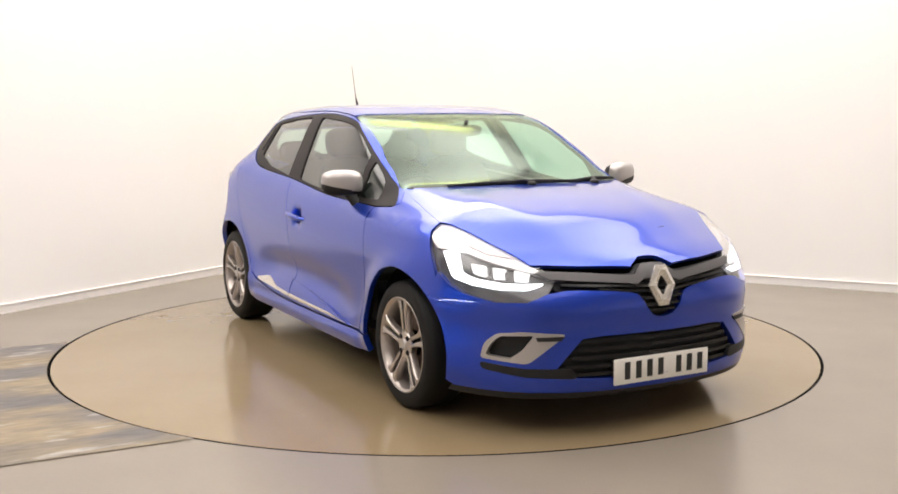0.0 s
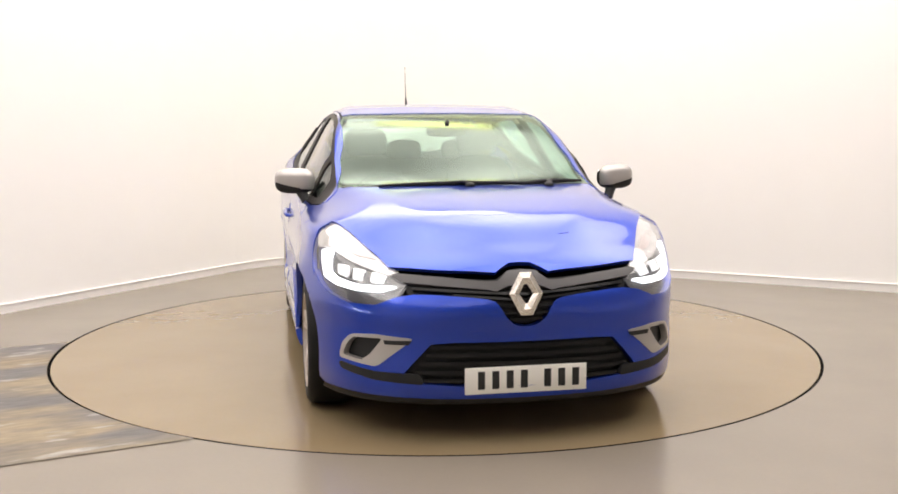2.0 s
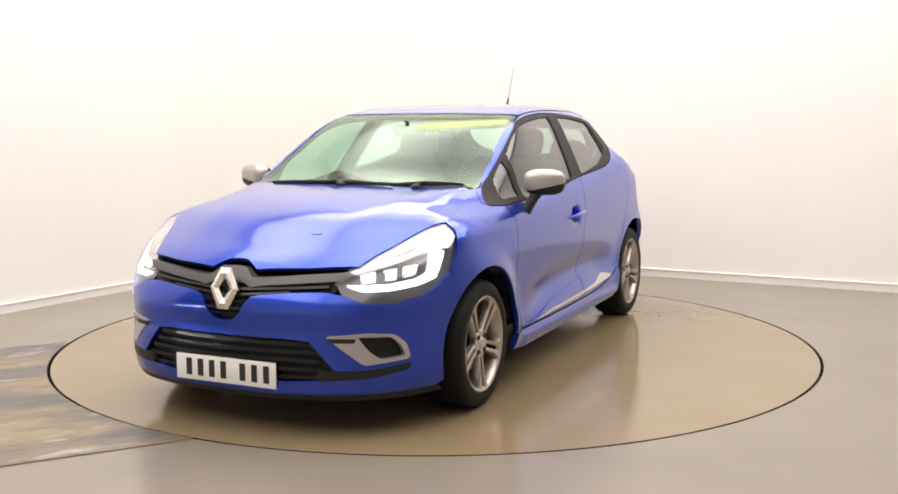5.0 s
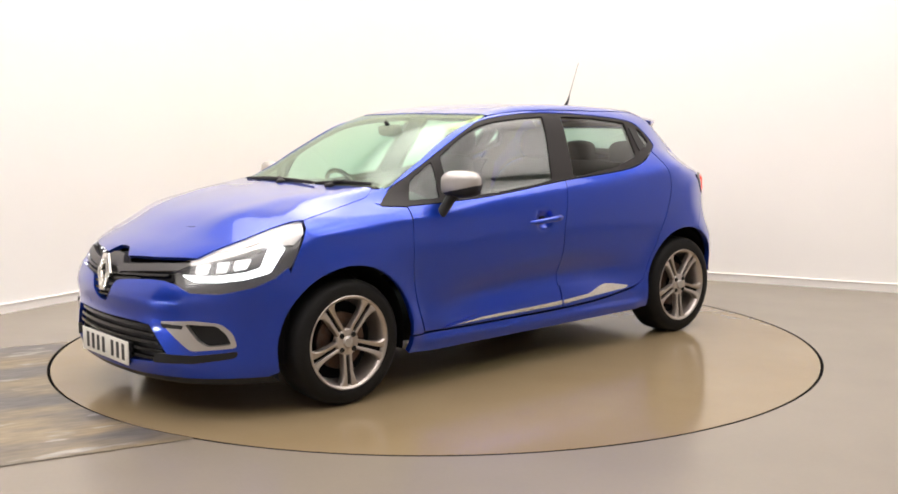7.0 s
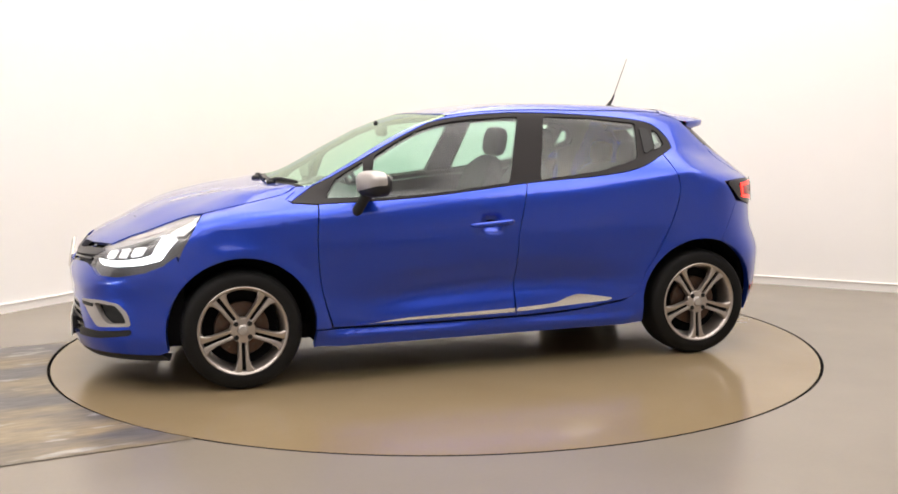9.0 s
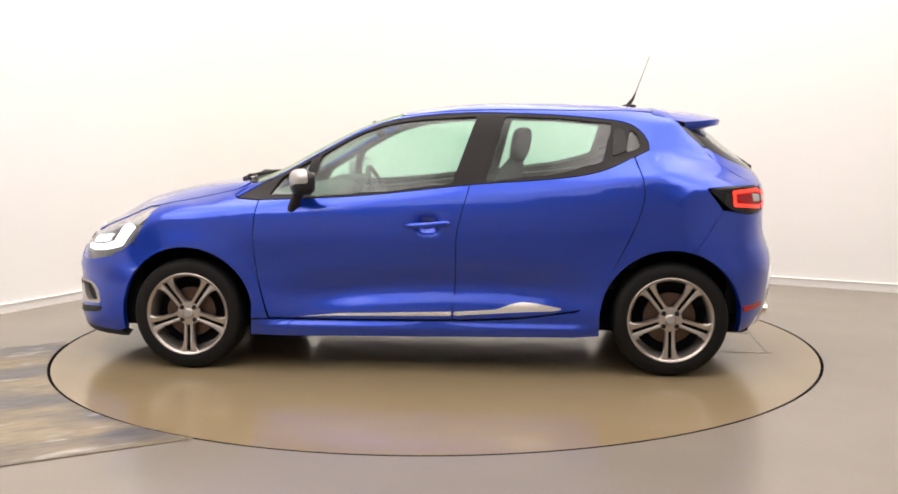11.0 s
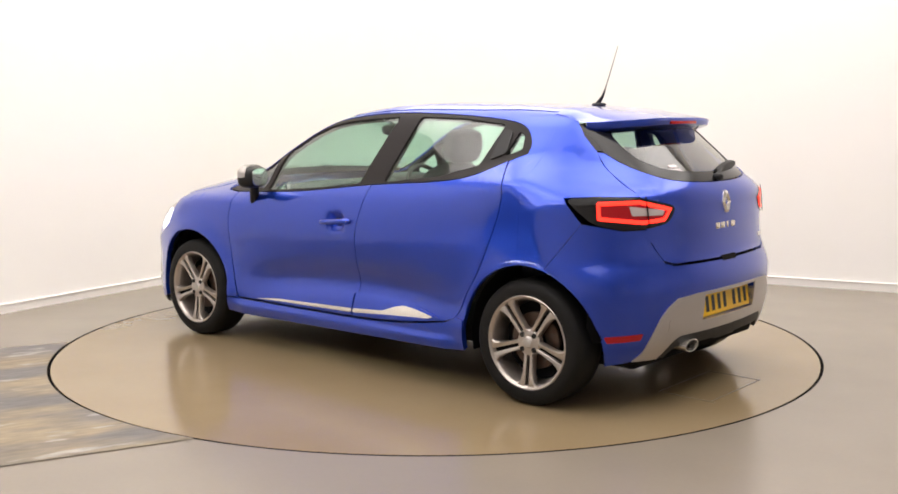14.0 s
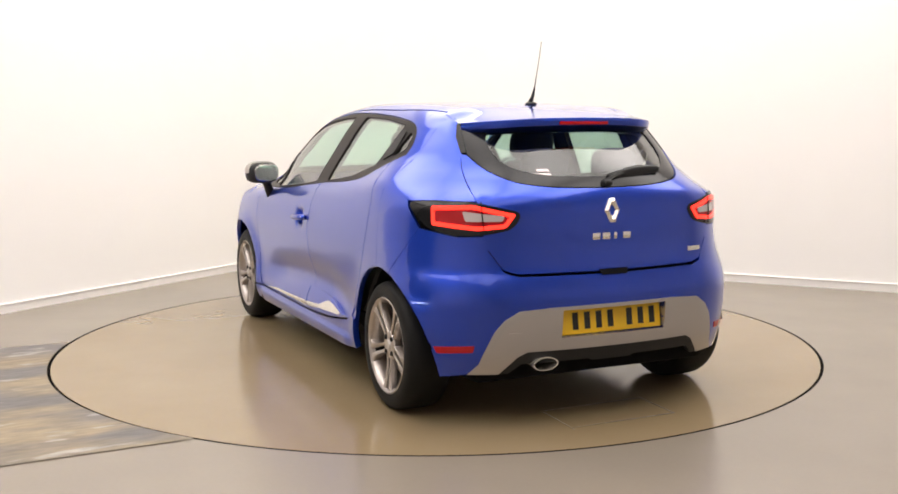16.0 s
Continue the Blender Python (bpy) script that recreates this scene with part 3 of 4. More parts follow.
# sill skirt
sill = [(0.945, 0.200), (-0.925, 0.215), (-0.925, 0.37), (-0.88, 0.378), (-0.80, 0.343)] + smooth([(-0.80, 0.343), (-0.50, 0.305), (-0.152, 0.289), (0.45, 0.285), (0.840, 0.287), (0.93, 0.287)])[1:]
def ledge(x, z):
    """The sill's lower half stands out below a soft step."""
    return 0.018 * ramp(0.285 - z, 0.0, 0.035) * ramp(0.93 - np.abs(x), 0.0, 0.15)


both("sill", shrink(sill, GAP_W), "side", PAINT, car, depth=0.03, off=0.004, relief=ledge, step=0.02)

# window line
DLO = smooth([(-1.182, 1.185), (-1.176, 1.235), (-1.123, 1.300), (-1.038, 1.335), (-0.854, 1.358), (-0.607, 1.375), (-0.314, 1.385), (-0.093, 1.379), (0.142, 1.354), (0.331, 1.309), (0.514, 1.223), (0.707, 1.113), (0.901, 1.008), (1.026, 0.934)], 4)
# side frame: windscreen pillar, roof rail and rear quarter in one
quarter = [side_z(*q) for q in smooth([(0.955, 0.672), (0.60, 0.652), (0.35, 0.622), (0.14, 0.578), (-0.30, 0.570), (-0.80, 0.556), (-1.20, 0.500)], 4)]
quarter = [(1.045, 0.942)] + quarter + [side_z(-1.262, 0.490), (-1.262, 1.2), (-1.262, 0.9)]
quarter += arc(-HUB_X, HUB_Z, ARCH, 85, 16) + [(-0.915, 0.43)] + smooth([(-0.945, 0.505), (-1.012, 0.606), (-1.116, 0.828), (-1.150, 0.987), (-1.104, 1.150)], 4) + DLO
both("side_frame", shrink(quarter, GAP_W), "side", PAINT, car, depth=0.015)
haunch = [(wr(-1.256, 0.490), side_z(-1.256, 0.490)[1])] + [ry(*q) for q in smooth([(0.500, 1.362), (0.520, 1.312), (0.546, 1.226), (0.588, 1.114), (0.606, 1.04), (0.614, 0.999)], 3)]
haunch += [(wr(-1.747, 0.625), 0.998), (wr(-1.614, 0.760), 1.000), (wr(-1.476, 0.831), 0.992), (wr(-1.49, 0.83), 0.965), rs(-1.545, 0.89)] + [rs(*q) for q in smooth([(-1.556, 0.877), (-1.483, 0.767), (-1.416, 0.67)], 3)]
haunch += [rs(*q) for q in arc(-HUB_X, HUB_Z, ARCH, 107, 84, 6)] + [rs(-1.256, z) for z in (0.72, 0.80, 0.90, 1.00, 1.10, 1.20, 1.28, 1.34)]
both("rear_quarter", haunch, "wrapr", PAINT, car, off=-0.0006, depth=0.015, step=0.04)

frame_out = DLO + smooth([(0.895, 0.926), (0.343, 0.952), (-0.243, 1.010), (-0.684, 1.042), (-0.919, 1.079), (-1.098, 1.152)], 4)
GLASSES = {
    "front_window": rounded(smooth([(0.575, 1.160), (0.342, 1.283), (0.115, 1.340), (-0.268, 1.366)], 4) + smooth([(-0.145, 1.012), (0.214, 0.972), (0.628, 0.944)], 3), 0.02),
    "front_quarter_window": rounded([(0.850, 0.951), (0.79, 1.043), (0.632, 1.135), (0.668, 0.955)], 0.012),
    "rear_window": rounded([(-0.420, 1.366), (-0.705, 1.356), (-0.990, 1.326), (-0.935, 1.128), (-0.697, 1.066), (-0.322, 1.022)], 0.02),
    "rear_quarter_window": rounded([(-1.085, 1.292), (-1.122, 1.274), (-1.142, 1.205), (-1.062, 1.172)], 0.015),
}
for flip in (False, True):
    frame_ob = panel("window_frame", frame_out, "side", PILLAR, car, off=-0.003, depth=0.03, flip=flip, holes=[g for g in GLASSES.values()], label="black window surround")
    for name, g in GLASSES.items():
        w = panel(name, g, "side", GLASS, frame_ob, off=-0.010, depth=0, flip=flip)
        w.visible_shadow = False

# roof and windscreen
half = smooth([(0.205, 0.0), (0.190, 0.30), (0.145, 0.555)], 4) + smooth([(0.13, 0.573), (-0.30, 0.566), (-0.80, 0.552), (-1.20, 0.496)], 4) + smooth([(-1.215, 0.48), (-1.235, 0.30), (-1.235, 0.0)], 4)
panel("roof", shrink(half + [(a, -b) for a, b in half[::-1] if b > 1e-6], 0.001), "top", PAINT, car, depth=0.015, step=0.06)
half = smooth([(1.085, 0.0), (1.045, 0.35), (0.955, 0.62), (0.935, 0.668)], 4) + smooth([(0.60, 0.646), (0.35, 0.616), (0.145, 0.572)], 4) + smooth([(0.15, 0.55), (0.193, 0.30), (0.208, 0.0)], 4)
screen = half + [(a, -b) for a, b in half[::-1] if b > 1e-6]
w = panel("windscreen", screen, "top", SCREEN_GLASS, car, off=-0.003, depth=0, step=0.06, label="clear windscreen with a black border")
w.visible_shadow = False
panel("screen_border", screen, "top", BLACK_GLOSS, w, off=-0.007, depth=0, step=0.06, holes=[shrink(rounded(screen, 0.05), 0.018)])
half = [(1.085, 0.0), (1.068, 0.30), (1.012, 0.55), (0.982, 0.635), (0.945, 0.655), (0.965, 0.60), (1.005, 0.35), (1.035, 0.0)]
panel("cowl", half + [(a, -b) for a, b in half[::-1] if b > 1e-6], "top", BLACK, car, off=-0.001, depth=0.02, step=0.05)

# front bumper
lower = [fy(0.0, 0.433), fy(0.30, 0.433), fy(0.395, 0.425), fy(0.455, 0.36), fy(0.505, 0.300), fy(0.46, 0.262), fy(0.30, 0.250), fy(0.0, 0.246)]
lower_hole = mirrored(lower)
pod = [(0.462, 0.448), (0.62, 0.460), (0.705, 0.448), (0.738, 0.405), (0.750, 0.338), (0.61, 0.322)]
pod_l = rounded([fy(*q) for q in pod], 0.02)
pod_r = [(-a, b) for a, b in pod_l[::-1]]
GRILLE_LOW = [(0.0, 0.497), (0.045, 0.505), (0.085, 0.54), (0.112, 0.585), (0.16, 0.612), (0.361, 0.630), (0.457, 0.631)]
LAMP_LOW = [(2.001, 0.527, 0.619), (1.972, 0.606, 0.585), (1.872, 0.702, 0.583), (1.74, 0.771, 0.608), (1.655, 0.805, 0.645), (1.60, 0.83, 0.69)]
upper = [fy(*q) for q in smooth(GRILLE_LOW, 3)] + [(wf(x, y), z) for x, y, z in LAMP_LOW] + [fs(1.578, 0.60)]
upper += [fs(*q) for q in arc(HUB_X, HUB_Z, ARCH, 45, -14, 10)] + [fs(1.70, 0.195)] + [fy(0.55, 0.195), fy(0.3, 0.19), fy(0.0, 0.19)]
panel("front_bumper", shrink(mirrored(upper), GAP_W), "wrapf", PAINT, car, depth=0.03, step=0.041, holes=[lower_hole, pod_l, pod_r], label="blue front bumper with a wide lower opening")
panel("front_backing", mirrored([fy(0.0, 0.76), fs(1.58, 0.80), fs(1.58, 0.22), fy(0.0, 0.2)]), "wrapf", DARK, car, off=-0.075, depth=0, step=0.08)
lip = mirrored([fy(0.0, 0.192), fy(0.55, 0.197), fs(1.69, 0.197), fs(1.65, 0.165), fy(0.5, 0.16), fy(0.0, 0.155)])
panel("front_lip", lip, "wrapf", BLACK, car, off=-0.004, depth=0.05)
for s in (1, -1):
    wing_trim = [fy(0.44, 0.302), fy(0.50, 0.302), fy(0.62, 0.303), fy(0.752, 0.322), fy(0.748, 0.292), fy(0.62, 0.266), fy(0.42, 0.256)]
    panel("lower_trim", rounded(wing_trim, 0.02), "wrapf", BLACK, car, off=0.003, depth=0.02, flip=s < 0)

# lower grille: five slats in the opening
grille = panel("lower_grille", lower_hole, "wrapf", BLACK, car, off=-0.035, depth=0, label="black slatted lower grille")
for k in range(5):
    z = 0.268 + 0.036 * k
    e = 0.475 - 0.10 * max(0, (z - 0.30)) / 0.13
    panel("slat", mirrored([fy(0.0, z + 0.009), fy(e, z + 0.009), fy(e, z - 0.006), fy(0.0, z - 0.006)]), "wrapf", BLACK_GLOSS, grille, off=-0.010, depth=0.03, step=0.06)

# upper grille
up_top = [(0.0, 0.742), (0.05, 0.738), (0.11, 0.700), (0.16, 0.700), (0.345, 0.712), (0.548, 0.722), (0.50, 0.683)]
up_poly = mirrored([fy(*q) for q in up_top] + [fy(0.485, 0.640)] + [fy(*q) for q in smooth(GRILLE_LOW[::-1], 3)[1:]])
grille = panel("upper_grille", up_poly, "wrapf", BLACK, car, off=-0.030, depth=0, label="black slatted upper grille with a grey bar")
bar = [(0.0, 0.722), (0.06, 0.718), (0.11, 0.680), (0.16, 0.680), (0.345, 0.697), (0.52, 0.708), (0.545, 0.700), (0.50, 0.675), (0.345, 0.663), (0.16, 0.648), (0.12, 0.640), (0.07, 0.66), (0.0, 0.665)]
panel("grille_bar", mirrored([fy(*q) for q in bar]), "wrapf", SATIN, grille, off=0.0, depth=0.03, label="satin grey bar")
for k, (e, z0, z1) in enumerate([(0.46, 0.630, 0.655), (0.30, 0.606, 0.630), (0.125, 0.580, 0.585), (0.10, 0.553, 0.553), (0.07, 0.526, 0.526)]):
    panel("slat", mirrored([fy(0.0, z0 + 0.005), fy(e, z1 + 0.005), fy(e, z1 - 0.005), fy(0.0, z0 - 0.005)]), "wrapf", BLACK_GLOSS, grille, off=-0.006, depth=0.02, step=0.06)


def diamond(name, parent, at, tall, wide, turn, tilt):
    """The open diamond badge, with a ridge round it."""
    bm = bmesh.new()
    ring = []
    for k, (a, b) in enumerate([(0, 0.5), (0.36, 0.5), (1, 0), (0.36, -0.5), (-0.36, -0.5), (-1, 0), (-0.36, 0.5)][1:]):
        o = Vector((0, a * wide / 2 * 1.0, b * tall))
        i = Vector((0, a * wide / 2 * (0.16 if abs(a) < 0.9 else 0.42), b * tall * 0.46))
        m = (o + i) / 2
        ring.append([bm.verts.new(o), bm.verts.new(o + Vector((0.008, 0, 0))), bm.verts.new(m + Vector((0.018, 0, 0))), bm.verts.new(i + Vector((0.008, 0, 0))), bm.verts.new(i)])
    for k in range(6):
        p, q = ring[k], ring[(k + 1) % 6]
        for j in range(4):
            bm.faces.new((p[j], q[j], q[j + 1], p[j + 1]))
    bmesh.ops.recalc_face_normals(bm, faces=bm.faces)
    ob = part(name, bm, CHROME, parent, "chrome diamond-shaped badge", smooth=False)
    ob.matrix_basis = pose(*at, 0, tilt, turn)
    return ob


diamond("front_badge", car, (2.106, 0, 0.630), 0.178, 0.144, 0, -10)

# fog pods
for s in (1, -1):
    pod_ob = panel("fog_lamp_frame", pod_l, "wrapf", SILVER, car, off=0.004, depth=0.03, flip=s < 0, holes=[rounded([fy(*q) for q in [(0.585, 0.444), (0.695, 0.438), (0.722, 0.400), (0.736, 0.352), (0.668, 0.343), (0.632, 0.375)]], 0.015)], label="silver fog lamp surround")
    panel("pod_backing", pod_l, "wrapf", BLACK, pod_ob, off=-0.03, depth=0, flip=s < 0)
    panel("pod_slot", [fy(0.47, 0.440), fy(0.58, 0.437), fy(0.575, 0.420), fy(0.485, 0.421)], "wrapf", BLACK, pod_ob, off=0.007, depth=0.01, flip=s < 0)

# headlamps
LAMP_TOP = [tuple(q) for q in onto([(x - 0.002, y + 0.004) for x, y in BONNET_LAMP[::-2]], "top")]
LAMP = [(wf(x, y), z) for x, y, z in [(1.990, 0.490, 0.682)] + LAMP_TOP + [(1.515, 0.785, 0.83), (1.565, 0.815, 0.73), (1.60, 0.83, 0.69), (1.655, 0.805, 0.648), (1.74, 0.771, 0.611), (1.872, 0.702, 0.586), (1.965, 0.606, 0.588), (1.995, 0.530, 0.622)]]
LAMP_WIDE = shrink(LAMP, -0.012)


def round_front(points):
    return [(wf(x, y), z) for x, y, z in points]


for s in (1, -1):
    f = s < 0
    lamp = panel("headlamp", LAMP_WIDE, "wrapf", BEZEL, car, off=-0.025, depth=0, flip=f, label="lit headlamp with a white light signature")
    brow = round_front([(1.985, 0.490, 0.684)]) + [(a + 0.004, b + 0.011) for a, b in round_front(LAMP_TOP)] + round_front([(1.500, 0.796, 0.835), (1.561, 0.810, 0.788), (1.65, 0.765, 0.795), (1.803, 0.680, 0.745)])
    panel("upper_reflector", brow, "wrapf", REFLECTOR, lamp, off=-0.008, depth=0.03, flip=f, label="bright silvered reflector")
    blinker = round_front([(1.84, 0.585, 0.757), (1.70, 0.660, 0.805), (1.64, 0.695, 0.825), (1.66, 0.715, 0.806), (1.76, 0.665, 0.772)])
    panel("indicator", rounded(blinker, 0.01), "wrapf", CLEAR_LENS, lamp, off=-0.005, depth=0.002, flip=f)
    led = round_front([(1.974, 0.520, 0.663), (1.955, 0.590, 0.640), (1.870, 0.680, 0.636), (1.764, 0.756, 0.645), (1.673, 0.798, 0.669), (1.595, 0.800, 0.781), (1.660, 0.760, 0.790), (1.712, 0.774, 0.694), (1.766, 0.749, 0.676), (1.870, 0.665, 0.662), (1.925, 0.620, 0.662)])
    panel("light_bar", rounded(led, 0.01), "wrapf", LED, lamp, off=-0.012, depth=0.02, flip=f, label="glowing white light bar")
    for pts in ([(1.918, 0.555, 0.712), (1.878, 0.612, 0.719), (1.906, 0.627, 0.676), (1.938, 0.576, 0.673)], [(1.857, 0.636, 0.723), (1.814, 0.680, 0.730), (1.846, 0.695, 0.679), (1.886, 0.652, 0.675)], [(1.797, 0.700, 0.734), (1.738, 0.742, 0.739), (1.765, 0.747, 0.693), (1.821, 0.711, 0.684)]):
        cell = rounded(round_front(pts), 0.008)
        panel("light_cell", cell, "wrapf", LED_SOFT, lamp, off=-0.016, depth=0.02, flip=f, holes=[shrink(cell, 0.009)])
        panel("projector", shrink(cell, 0.009), "wrapf", SATIN, lamp, off=-0.021, depth=0, flip=f)
    wn = panel("lens", LAMP_WIDE, "wrapf", LENS, lamp, off=-0.0015, depth=0, flip=f)
    wn.visible_shadow = False

# rear: bumper, tailgate, glass
upper = [(0.0, 0.672), (0.46, 0.676), (0.515, 0.692), (0.575, 0.785)]
upper = [ry(*q) for q in upper] + [(wr(x, y), z) for x, y, z in [(-1.79, 0.59, 0.850), (-1.71, 0.69, 0.846), (-1.60, 0.78, 0.870), (-1.556, 0.804, 0.877)]] + [rs(-1.483, 0.767), rs(-1.416, 0.67)]
upper += [rs(*q) for q in arc(-HUB_X, HUB_Z, ARCH, 108, 192, 10)[1:]] + [rs(-1.72, 0.235), ry(0.62, 0.25), ry(0.52, 0.255), ry(0.44, 0.31), ry(0.0, 0.315)]
plate_hole = mirrored([ry(0.0, 0.524), ry(0.270, 0.524), ry(0.270, 0.400), ry(0.0, 0.400)])
panel("rear_bumper", shrink(mirrored(upper), GAP_W), "wrapr", PAINT, car, depth=0.03, holes=[plate_hole])
panel("plate_recess", mirrored([ry(0.0, 0.55), ry(0.30, 0.55), ry(0.30, 0.37), ry(0.0, 0.37)]), "wrapr", SILVER, car, off=-0.045, depth=0)
half = [(0.0, 0.681), (0.46, 0.684), (0.520, 0.700), (0.585, 0.80), (0.615, 0.954), (0.610, 1.02), (0.592, 1.10), (0.560, 1.195)] + smooth([(0.542, 1.19), (0.505, 1.125), (0.425, 1.076), (0.29, 1.055), (0.15, 1.048), (0.0, 1.046)], 3)
tailgate = panel("tailgate", shrink(mirrored(half), GAP_W), "rear", PAINT, car, depth=0.02, label="blue tailgate with a chrome badge")
half = [(0.0, 1.345), (0.44, 1.335), (0.515, 1.305)] + smooth([(0.540, 1.195), (0.503, 1.129), (0.424, 1.080), (0.29, 1.059), (0.15, 1.052), (0.0, 1.050)], 3)
rear_glass = mirrored(half)
border = panel("rear_glass_border", rear_glass, "rear", BLACK_GLOSS, car, off=-0.003, depth=0.02, holes=[mirrored([(0.0, 1.315), (0.38, 1.308), (0.425, 1.295), (0.445, 1.265), (0.450, 1.22), (0.440, 1.175), (0.41, 1.142), (0.35, 1.116), (0.25, 1.103), (0.12, 1.097), (0.0, 1.095)])])
w = panel("rear_screen", rear_glass, "rear", GLASS_DARK, border, off=-0.008, depth=0)
w.visible_shadow = False
for s in (1, -1):
    panel("hatch_trim", [(0.541, 1.198), (0.558, 1.200), (0.545, 1.27), (0.520, 1.325), (0.495, 1.33), (0.517, 1.30)], "rear", BLACK_GLOSS, car, off=0.0, depth=0.02, flip=s < 0)

panel("rear_backing", mirrored([ry(0.0, 1.0), ry(0.60, 1.0), rs(-1.60, 0.85), rs(-1.60, 0.32), ry(0.55, 0.30), ry(0.0, 0.33)]), "wrapr", DARK, car, off=-0.06, depth=0, step=0.08)

# tail lamps
TAIL = [(-1.480, 0.831, 0.987), (-1.614, 0.760, 0.996), (-1.747, 0.625, 0.994), (-1.830, 0.430, 0.950), (-1.822, 0.47, 0.878), (-1.785, 0.590, 0.853), (-1.70, 0.69, 0.848), (-1.60, 0.775, 0.874)]
for s in (1, -1):
    tl = panel("tail_lamp", rounded([(wr(x, y), z) for x, y, z in TAIL], 0.045, 5), "wrapr", BLACK_GLOSS, car, off=0.003, depth=0.03, flip=s < 0, label="lit red tail lamp in a black housing")
    glow = [(-1.612, 0.766, 0.974), (-1.747, 0.625, 0.982), (-1.815, 0.455, 0.942), (-1.808, 0.500, 0.884), (-1.76, 0.610, 0.873), (-1.618, 0.765, 0.892)]
    g2 = rounded([(wr(x, y), z) for x, y, z in glow], 0.012)
    panel("light_frame", g2, "wrapr", RED_GLOW, tl, off=0.007, depth=0.006, flip=s < 0, holes=[shrink(g2, 0.017)], label="glowing red light band")
    panel("red_lens", shrink(g2, 0.017), "wrapr", RED, tl, off=0.006, depth=0, flip=s < 0)
    clear_cell = [(-1.715, 0.660, 0.955), (-1.798, 0.50, 0.935), (-1.796, 0.51, 0.912), (-1.725, 0.650, 0.912)]
    panel("reversing_lens", rounded([(wr(x, y), z) for x, y, z in clear_cell], 0.008), "wrapr", CLEAR_LENS, tl, off=0.009, depth=0.004, flip=s < 0)
    panel("lamp_seam", [ry(0.598, 0.992), ry(0.594, 0.992), ry(0.588, 0.858), ry(0.592, 0.858)], "wrapr", DARK, tl, off=0.0145, depth=0.004, flip=s < 0)
    refl = [(-1.655, 0.757, 0.368), (-1.783, 0.633, 0.378), (-1.775, 0.638, 0.348), (-1.664, 0.745, 0.338)]
    panel("reflector", rounded([(wr(x, y), z) for x, y, z in refl], 0.006), "wrapr", RED, car, off=0.003, depth=0.006, flip=s < 0)

# diffuser
half = [(0.0, 0.540), (0.32, 0.538), (0.47, 0.528), (0.53, 0.49), (0.57, 0.44), (0.62, 0.29), (0.655, 0.245), (0.53, 0.245), (0.46, 0.325), (0.42, 0.345), (0.0, 0.345)]
panel("diffuser", mirrored([ry(*q) for q in half]), "wrapr", SILVER, car, off=0.006, depth=0.045, holes=[plate_hole], label="silver-grey rear diffuser panel")
half = [(0.0, 0.347), (0.42, 0.347), (0.47, 0.32), (0.53, 0.25), (0.49, 0.245), (0.44, 0.29), (0.12, 0.292), (0.10, 0.282), (0.0, 0.282)]
panel("under_trim", mirrored([ry(*q) for q in half]), "wrapr", BLACK, car, off=0.005, depth=0.03)

# spoiler over the rear glass
bm = bmesh.new()
cols = []
for i in range(25):
    y = -0.515 + 1.03 * i / 24
    q = abs(y) / 0.515
    xe = -1.628 + 0.05 * q**2 + 0.19 * q**6
    row = []
    for k in range(7):
        x = -1.238 + 0.025 * q * q + (xe + 1.238 - 0.025 * q * q) * k / 6
        z = float(top_line(x)) - 0.05 * y * y - 0.050 * q**4
        lies = ramp(-x, 1.26, 1.37)
        z = float(lies * z + (1 - lies) * onto([(x, y)], "top")[0][2]) + 0.003
        row.append(bm.verts.new((x, y, z)))
    z = row[-1].co.z
    row.append(bm.verts.new((xe - 0.004, y, z - 0.012)))
    row.append(bm.verts.new((xe + 0.004, y, z - 0.034)))
    row.append(bm.verts.new((-1.53 + 0.16 * q**4, y, z - 0.066 + 0.01 * q)))
    row.append(bm.verts.new((-1.44 + 0.10 * q**4, y, z - 0.070)))
    cols.append(row)
for a, b in zip(cols, cols[1:]):
    for k in range(len(a) - 1):
        bm.faces.new((a[k], b[k], b[k + 1], a[k + 1]))
bmesh.ops.recalc_face_normals(bm, faces=bm.faces)
spoiler = part("spoiler", bm, PAINT, car, "blue roof spoiler")
bm = bmesh.new()
box(bm, (0.02, 0.26, 0.016), pose(-1.624, 0, 1.330), 0.005)
part("brake_light", bm, RED, spoiler, "red high brake light")

# painted lips behind the wheel arches and in the panel corners
for hub in (HUB_X, -HUB_X):
    span = (12, 172) if hub > 0 else (8, 165)
    both("arch_lip", arc(hub, HUB_Z, ARCH - 0.001, *span, 24) + arc(hub, HUB_Z, ARCH + 0.035, span[1], span[0], 24), "side", PAINT, car, off=-0.004, depth=0.02)
both("door_corner", [(-0.80, 0.372), (-0.95, 0.53), (-0.93, 0.40), (-0.925, 0.33), (-0.86, 0.33)], "side", PAINT, car, off=-0.005, depth=0)
both("wing_corner", [(0.925, 0.655), (0.985, 0.628), (1.06, 0.672), (1.17, 0.690), (1.17, 0.735), (1.0, 0.745), (0.925, 0.715)], "top", PAINT, car, off=-0.004, depth=0)

